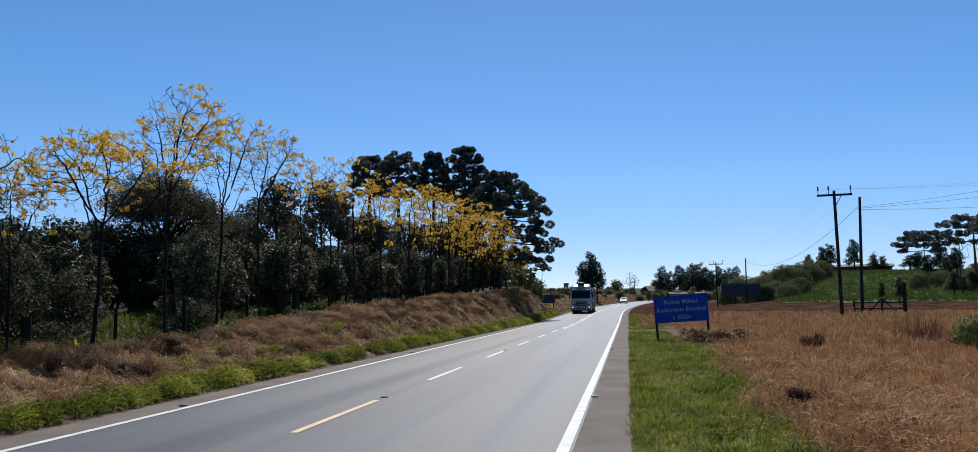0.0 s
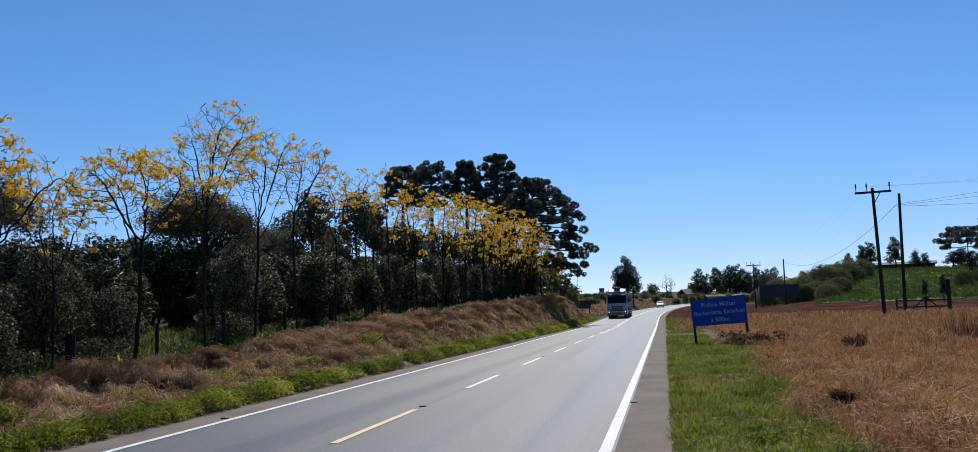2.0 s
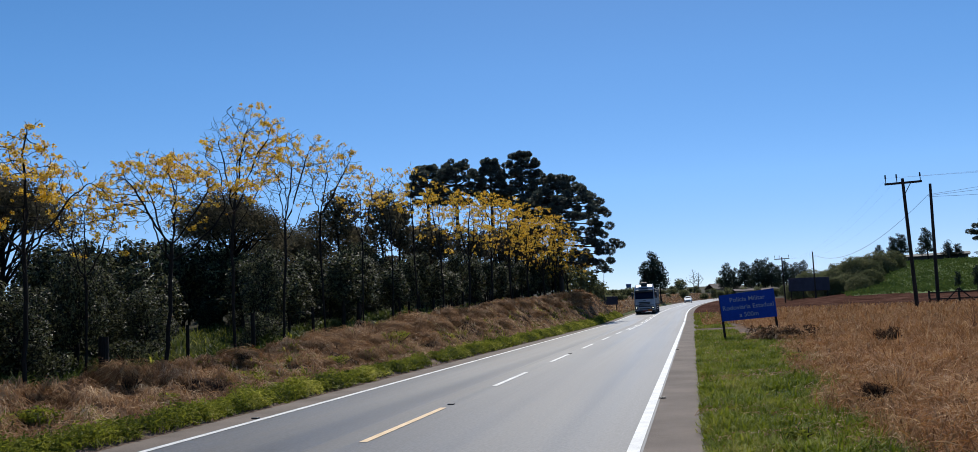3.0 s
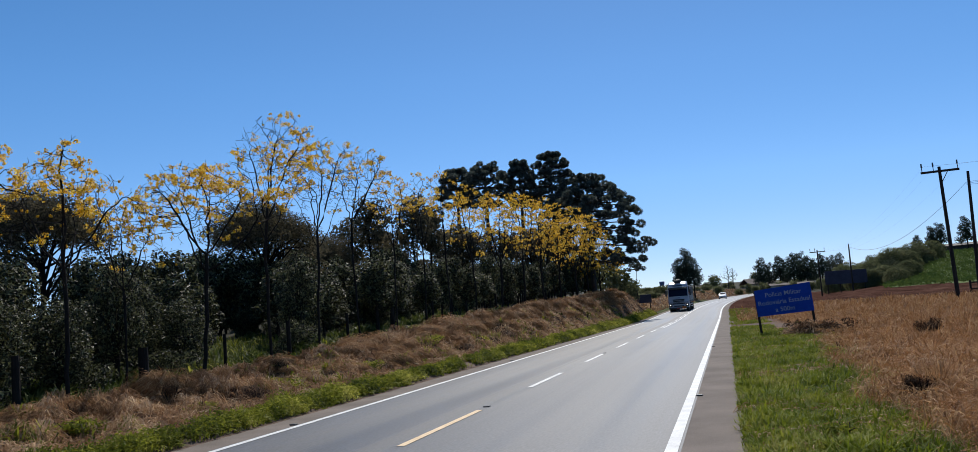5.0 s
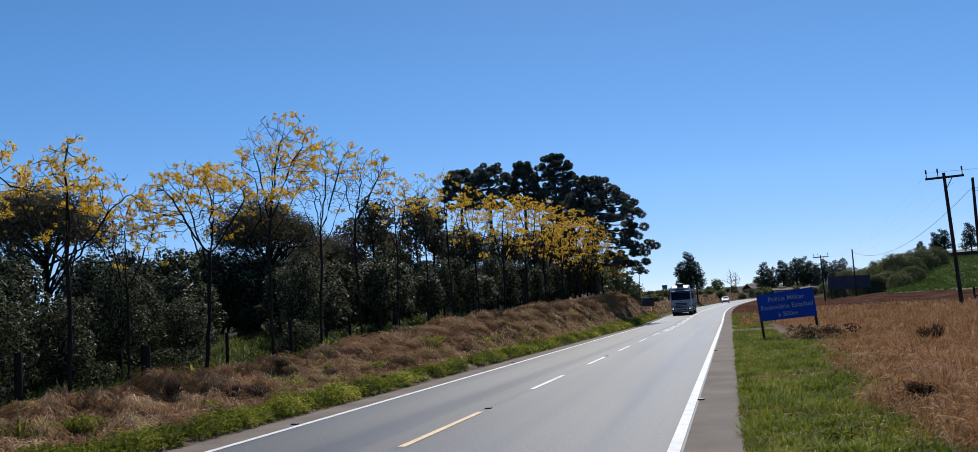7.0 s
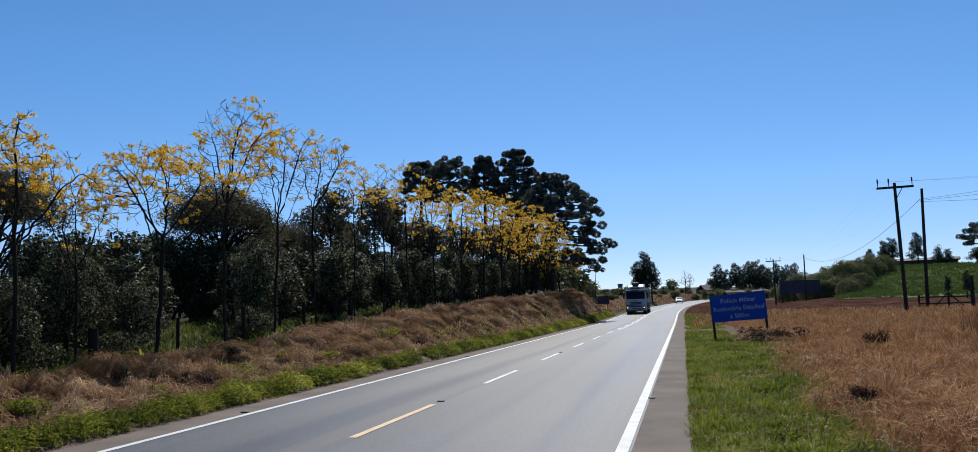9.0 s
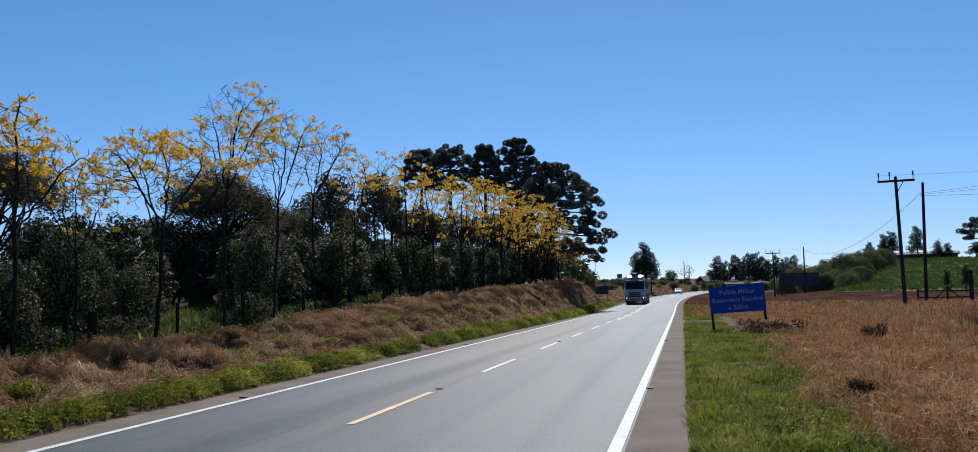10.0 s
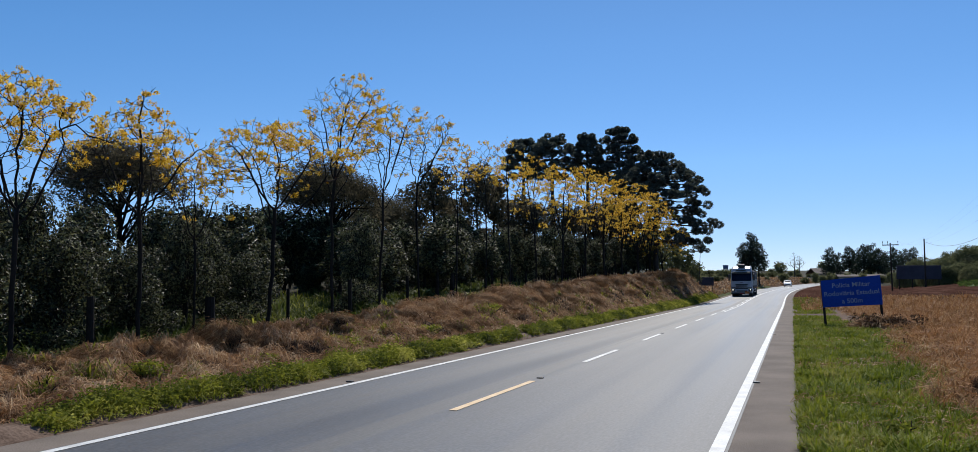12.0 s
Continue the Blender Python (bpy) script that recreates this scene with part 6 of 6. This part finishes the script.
# ---------------------------------------------------------------- far buildings
xh, yh = spot(1.9, 330)
hs = thing("farm_house", pose(xh, yh, float(land(xh, yh)), 0, 0, 20), "distant low house with grey pitched roof", "house")
part("wall", boxm(-4.5, 4.5, -4, 4, -0.5, 2.6), M_PALEWALL, hs)
part("roof", loft([[(x, -5, 2.5), (x, 0, 4.4), (x, 5, 2.5), (x, 5, 2.65), (x, 0, 4.6), (x, -5, 2.65)] for x in (-5, 5)]), M_ROOF, hs)
xw, yw = spot(3.9, 280)
sh = thing("roadside_shed", pose(xw, yw, float(land(xw, yw)), 0, 0, 5), "long low pale roadside building", "building")
part("wall", boxm(-6, 6, -3, 3, -0.5, 2.2), M_PALEWALL, sh)
part("roof", loft([[(x, -3.6, 2.1), (x, 0, 2.7), (x, 3.6, 2.1), (x, 3.6, 2.22), (x, 0, 2.85), (x, -3.6, 2.22)] for x in (-6.6, 6.6)]), M_ROOF, sh)
xf, yf = spot(14.2, 268)
fs = thing("farm_shed", pose(xf, yf, float(land(xf, yf)), 0, 0, -14), "long dark farm shed on the hilltop", "shed")
part("wall", boxm(-8, 8, -3, 3, -0.5, 1.6), M_CHASSIS, fs)
part("roof", loft([[(x, -3.6, 1.6), (x, 0, 2.3), (x, 3.6, 1.6), (x, 3.6, 1.72), (x, 0, 2.45), (x, -3.6, 1.72)] for x in (-8.6, 8.6)]), M_CHASSIS, fs)
xt, yt = spot(-4.0, 420)
wt = thing("water_tower", pose(xt, yt, float(land(xt, yt))), "distant blue water tank on a tower", "water tower")
part("tank", tube(bmesh.new(), (0, 0, 3.2), (0, 0, 5.3), 1.05, 1.3, 14), M_TANK, wt)
for a in (0.8, 2.4, 3.9, 5.5):
    part("leg", tube(bmesh.new(), (1.1 * math.cos(a), 1.1 * math.sin(a), -0.3), (1.0 * math.cos(a), 1.0 * math.sin(a), 3.3), 0.15, 0.15, 6), M_CHASSIS, wt)

# ---------------------------------------------------------------- vehicles


def wheel(parent, x, y, r, w, rim_mat, dual=False):
    """A tyre with its rim, axle along x."""
    prof = [(w * 0.5, r * 0.62), (w * 0.5, r * 0.9), (w * 0.4, r), (-w * 0.4, r), (-w * 0.5, r * 0.9), (-w * 0.5, r * 0.62)]
    n = 20
    bm = loft([[(x + px, y + pr * math.cos(2 * math.pi * k / n), r + pr * math.sin(2 * math.pi * k / n)) for px, pr in prof] for k in range(n + 1)], close=True)
    bmesh.ops.remove_doubles(bm, verts=bm.verts, dist=1e-4)
    ty = part("wheel", bm, M_RUBBER, parent, "black tyre")
    rm = tube(bmesh.new(), (x - w * 0.36, y, r), (x + w * 0.36, y, r), r * 0.62, r * 0.62, 16)
    tube(rm, (x - w * 0.45, y, r), (x + w * 0.45, y, r), r * 0.22, r * 0.22, 12)
    part("rim", rm, rim_mat, ty, "grey steel rim")


def slab(pts, x0, x1, t, bevel=0.0):
    """A sheet that follows the line pts (y, z) from x0 to x1, thickness t forward."""
    bm = loft([[(x, y, z) for y, z in pts] + [(x, y - t, z) for y, z in reversed(pts)] for x in (x0, x1)])
    return bm


TX, TY = -5.85, 110.0
truck = thing("truck", pose(TX, TY, float(road_z(TY)) + 0.0, 0.3, 0, 0), "white tractor truck with dark-tarped trailer on the far lane", "truck")
FRONT = [(0.06, 0.42), (0.0, 0.55), (0.0, 1.12), (0.05, 1.5), (0.10, 1.88), (0.28, 2.82), (0.36, 3.1), (0.62, 3.42), (1.1, 3.66), (1.7, 3.74), (2.15, 3.7), (2.2, 1.0), (1.95, 1.0), (1.86, 1.25), (1.4, 1.42), (0.94, 1.25), (0.84, 0.9), (0.8, 0.42)]
secs = []
for x, ins in ((-1.25, 0.12), (-1.2, 0.05), (-1.0, 0.0), (0.0, -0.02), (1.0, 0.0), (1.2, 0.05), (1.25, 0.12)):
    secs.append([(x if z < 2.9 else x * (1 - 0.10 * min(1, (z - 2.9) / 0.8)), y + (ins if y < 0.7 else 0), z - (ins * 0.8 if z > 3.3 else 0)) for y, z in FRONT])
cab = part("cab", loft(secs), M_TRUCKWHITE, truck, "white painted cab with roof fairing")
part("windscreen", slab([(0.098, 1.9), (0.185, 2.4), (0.265, 2.76)], -1.13, 1.13, 0.03), M_GLASS, cab, "dark tinted windscreen")
part("sun_visor", boxm(-1.16, 1.16, 0.10, 0.30, 2.74, 3.0, bevel=0.04), M_PLASTIC, cab, "dark sun visor")
for z0, hw in ((1.46, 0.72), (1.28, 0.66), (0.98, 0.75), (0.68, 0.62)):
    part("grille_slot", boxm(-hw, hw, -0.045, 0.03, z0 - 0.065, z0 + 0.065, bevel=0.02), M_PLASTIC, cab, "black grille opening")
part("bumper_gap", boxm(-1.2, 1.2, -0.03, 0.05, 1.09, 1.15, bevel=0.01), M_PLASTIC, cab)
part("bumper", boxm(-1.24, 1.24, -0.04, 0.5, 0.32, 0.50, bevel=0.04), M_PLASTIC, cab, "black lower bumper")
for sx in (-1, 1):
    hl = part("headlight", boxm(sx * 0.80, sx * 1.2, -0.05, 0.25, 0.62, 0.96, bevel=0.04), M_PLASTIC, cab, "dark headlight housing")
    bm = bmesh.new()
    bmesh.ops.create_uvsphere(bm, u_segments=12, v_segments=8, radius=0.065, matrix=Matrix.Translation((sx * 1.02, -0.05, 0.82)) @ Matrix.Diagonal((1, 0.4, 1, 1)))
    part("bulb", bm, M_LAMP, hl, "lit headlamp")
    mr = part("mirror", boxm(sx * 1.36, sx * 1.56, 0.16, 0.30, 1.95, 2.75, bevel=0.05), M_PLASTIC, cab, "black side mirror")
    part("arm", tube(bmesh.new(), (sx * 1.2, 0.35, 2.7), (sx * 1.42, 0.23, 2.68), 0.025, 0.025, 6), M_PLASTIC, mr)
    part("side_window", boxm(sx * 1.235, sx * 1.262, 0.5, 1.25, 1.95, 2.75, bevel=0.005), M_GLASS, cab, "dark side window")
    part("step", boxm(sx * 0.95, sx * 1.24, 0.82, 0.94, 0.4, 0.95, bevel=0.02), M_PLASTIC, cab)
    part("mudguard", boxm(sx * 0.9, sx * 1.25, 3.6, 6.4, 1.06, 1.12, bevel=0.02), M_PLASTIC, truck, "black mudguard")
    tk = part("fuel_tank", tube(bmesh.new(), (sx * 0.95, 2.35, 0.78), (sx * 0.95, 3.45, 0.78), 0.32, 0.32, 16), M_STEEL, truck, "metal fuel tank")
    part("side_guard", boxm(sx * 1.2, sx * 1.24, 7.2, 11.2, 0.78, 0.90, bevel=0.01), M_TRUCKWHITE, truck, "pale side guard rail")
    part("side_guard", boxm(sx * 1.2, sx * 1.24, 7.2, 11.2, 0.50, 0.60, bevel=0.01), M_TRUCKWHITE, truck, "pale side guard rail")
part("roof_vent", boxm(-0.42, 0.42, 0.55, 1.35, 3.55, 3.95, bevel=0.08), M_PLASTIC, cab, "black roof air unit")
part("roof_letters", boxm(-0.62, 0.55, 0.33, 0.40, 3.16, 3.26), M_CHASSIS, cab, "dark bar of lettering")
part("badge", boxm(-0.18, 0.18, -0.02, 0.05, 1.66, 1.72), M_CHASSIS, cab, "small dark emblem")
part("number_plate", boxm(-0.25, 0.2, -0.07, -0.035, 0.36, 0.47, bevel=0.005), M_RED, cab, "red number plate")
part("warning_plate", boxm(0.38, 0.9, -0.075, -0.035, 0.34, 0.62, bevel=0.01), M_ORANGE, cab, "plain orange warning plate")
part("chassis", boxm(-0.45, 0.45, 0.9, 14.8, 0.7, 1.05, bevel=0.03), M_CHASSIS, truck)
trailer = part("trailer_bed", boxm(-1.25, 1.25, 2.9, 15.2, 1.08, 1.34, bevel=0.02), M_CHASSIS, truck)
part("front_board", boxm(-1.27, 1.27, 2.84, 2.9, 1.34, 2.2, bevel=0.01), M_TRUCKWHITE, truck, "white front board")
part("front_stripe", boxm(-1.27, 1.27, 2.81, 2.838, 2.2, 2.38, bevel=0.005), M_ORANGE, truck, "orange stripe")
for sx in (-1, 1):
    for k in range(6):
        y0 = 2.95 + k * 2.04
        bd = part("side_board", boxm(sx * 1.22, sx * 1.26, y0, y0 + 1.98, 1.34, 2.16, bevel=0.01), M_SIDEBOARD, truck, "pale ribbed side board")
        bm = bmesh.new()
        for j in range(5):
            box(bm, sx * 1.255, sx * 1.29, y0 + 0.1 + j * 0.4, y0 + 0.2 + j * 0.4, 1.36, 2.14, 0.008)
        part("rib", bm, M_SIDEBOARD, bd)
part("rear_board", boxm(-1.25, 1.25, 15.2, 15.26, 1.1, 2.2, bevel=0.01), M_SIDEBOARD, truck)
tsec = []
for k in range(26):
    y = 2.95 + 12.25 * k / 25
    bow = 0.05 * math.sin(k * 1.9) + (0.0 if 0 < k < 25 else -0.06)
    tsec.append([(-1.28, y, 2.08), (-1.29, y, 2.5), (-1.22 + bow * 0.4, y, 3.05), (-0.9, y, 3.28 + bow), (0, y, 3.40 + bow), (0.9, y, 3.28 + bow), (1.22 - bow * 0.4, y, 3.05), (1.29, y, 2.5), (1.28, y, 2.08)])
part("tarp", loft(tsec), M_TARP, truck, "dark grey tarpaulin over the load")
for wy, ww, xx in ((1.4, 0.30, 1.05), (4.3, 0.55, 0.95), (5.6, 0.55, 0.95), (11.9, 0.55, 0.95), (13.1, 0.55, 0.95), (14.3, 0.55, 0.95)):
    for sx in (-1, 1):
        wheel(truck, sx * xx, wy, 0.51, ww, M_STEEL)

CY = 212.0
car = thing("car", pose(float(road_x(CY)) - 1.75, CY, float(road_z(CY)), 0.6, 0, -1.5), "small white hatchback car on the far lane", "car")
csec = []
for y, w, zb, zs_, zt in ((0.0, 0.66, 0.35, 0.62, 0.66), (0.12, 0.80, 0.24, 0.70, 0.76), (0.9, 0.86, 0.22, 0.86, 0.98), (1.2, 0.86, 0.22, 0.92, 1.02), (1.95, 0.86, 0.22, 0.95, 1.44), (2.6, 0.86, 0.22, 0.96, 1.49), (3.4, 0.85, 0.22, 0.97, 1.42), (3.85, 0.80, 0.26, 0.95, 1.05), (3.95, 0.74, 0.36, 0.8, 0.86)):
    tw = w * (0.80 if zt > 1.1 else 0.93)
    csec.append([(-w, y, zb), (-w * 1.0, y, zs_ * 0.75), (-w * 0.98, y, zs_), (-tw, y, zt - 0.03), (-tw * 0.7, y, zt), (tw * 0.7, y, zt), (tw, y, zt - 0.03), (w * 0.98, y, zs_), (w, y, zs_ * 0.75), (w, y, zb)])
part("body", loft(csec), M_CARWHITE, car, "glossy white bodywork")
part("windscreen", slab([(1.27, 1.06), (1.60, 1.24), (1.88, 1.40)], -0.62, 0.62, 0.03), M_GLASS, car, "dark windscreen")
for sx in (-1, 1):
    part("side_window", loft([[(sx * 0.855, 1.5, 1.0), (sx * 0.855, 3.3, 1.0), (sx * 0.72, 3.1, 1.36), (sx * 0.72, 2.0, 1.38)], [(sx * 0.83, 1.5, 1.0), (sx * 0.83, 3.3, 1.0), (sx * 0.69, 3.1, 1.36), (sx * 0.69, 2.0, 1.38)]]), M_GLASS, car, "dark side window")
    hl = part("headlight", boxm(sx * 0.46, sx * 0.74, -0.02, 0.3, 0.58, 0.72, bevel=0.03), M_LENS, car, "clear headlight")
    bm = bmesh.new()
    bmesh.ops.create_uvsphere(bm, u_segments=10, v_segments=6, radius=0.05, matrix=Matrix.Translation((sx * 0.6, -0.03, 0.65)))
    part("bulb", bm, M_LAMP, hl, "lit headlamp")
    part("mirror", boxm(sx * 0.88, sx * 1.02, 1.45, 1.55, 0.95, 1.08, bevel=0.03), M_CARWHITE, car)
    for wy in (0.75, 3.15):
        wheel(car, sx * 0.76, wy, 0.3, 0.19, M_STEEL)
part("grille", boxm(-0.5, 0.5, -0.03, 0.05, 0.30, 0.52, bevel=0.02), M_PLASTIC, car, "black lower grille")
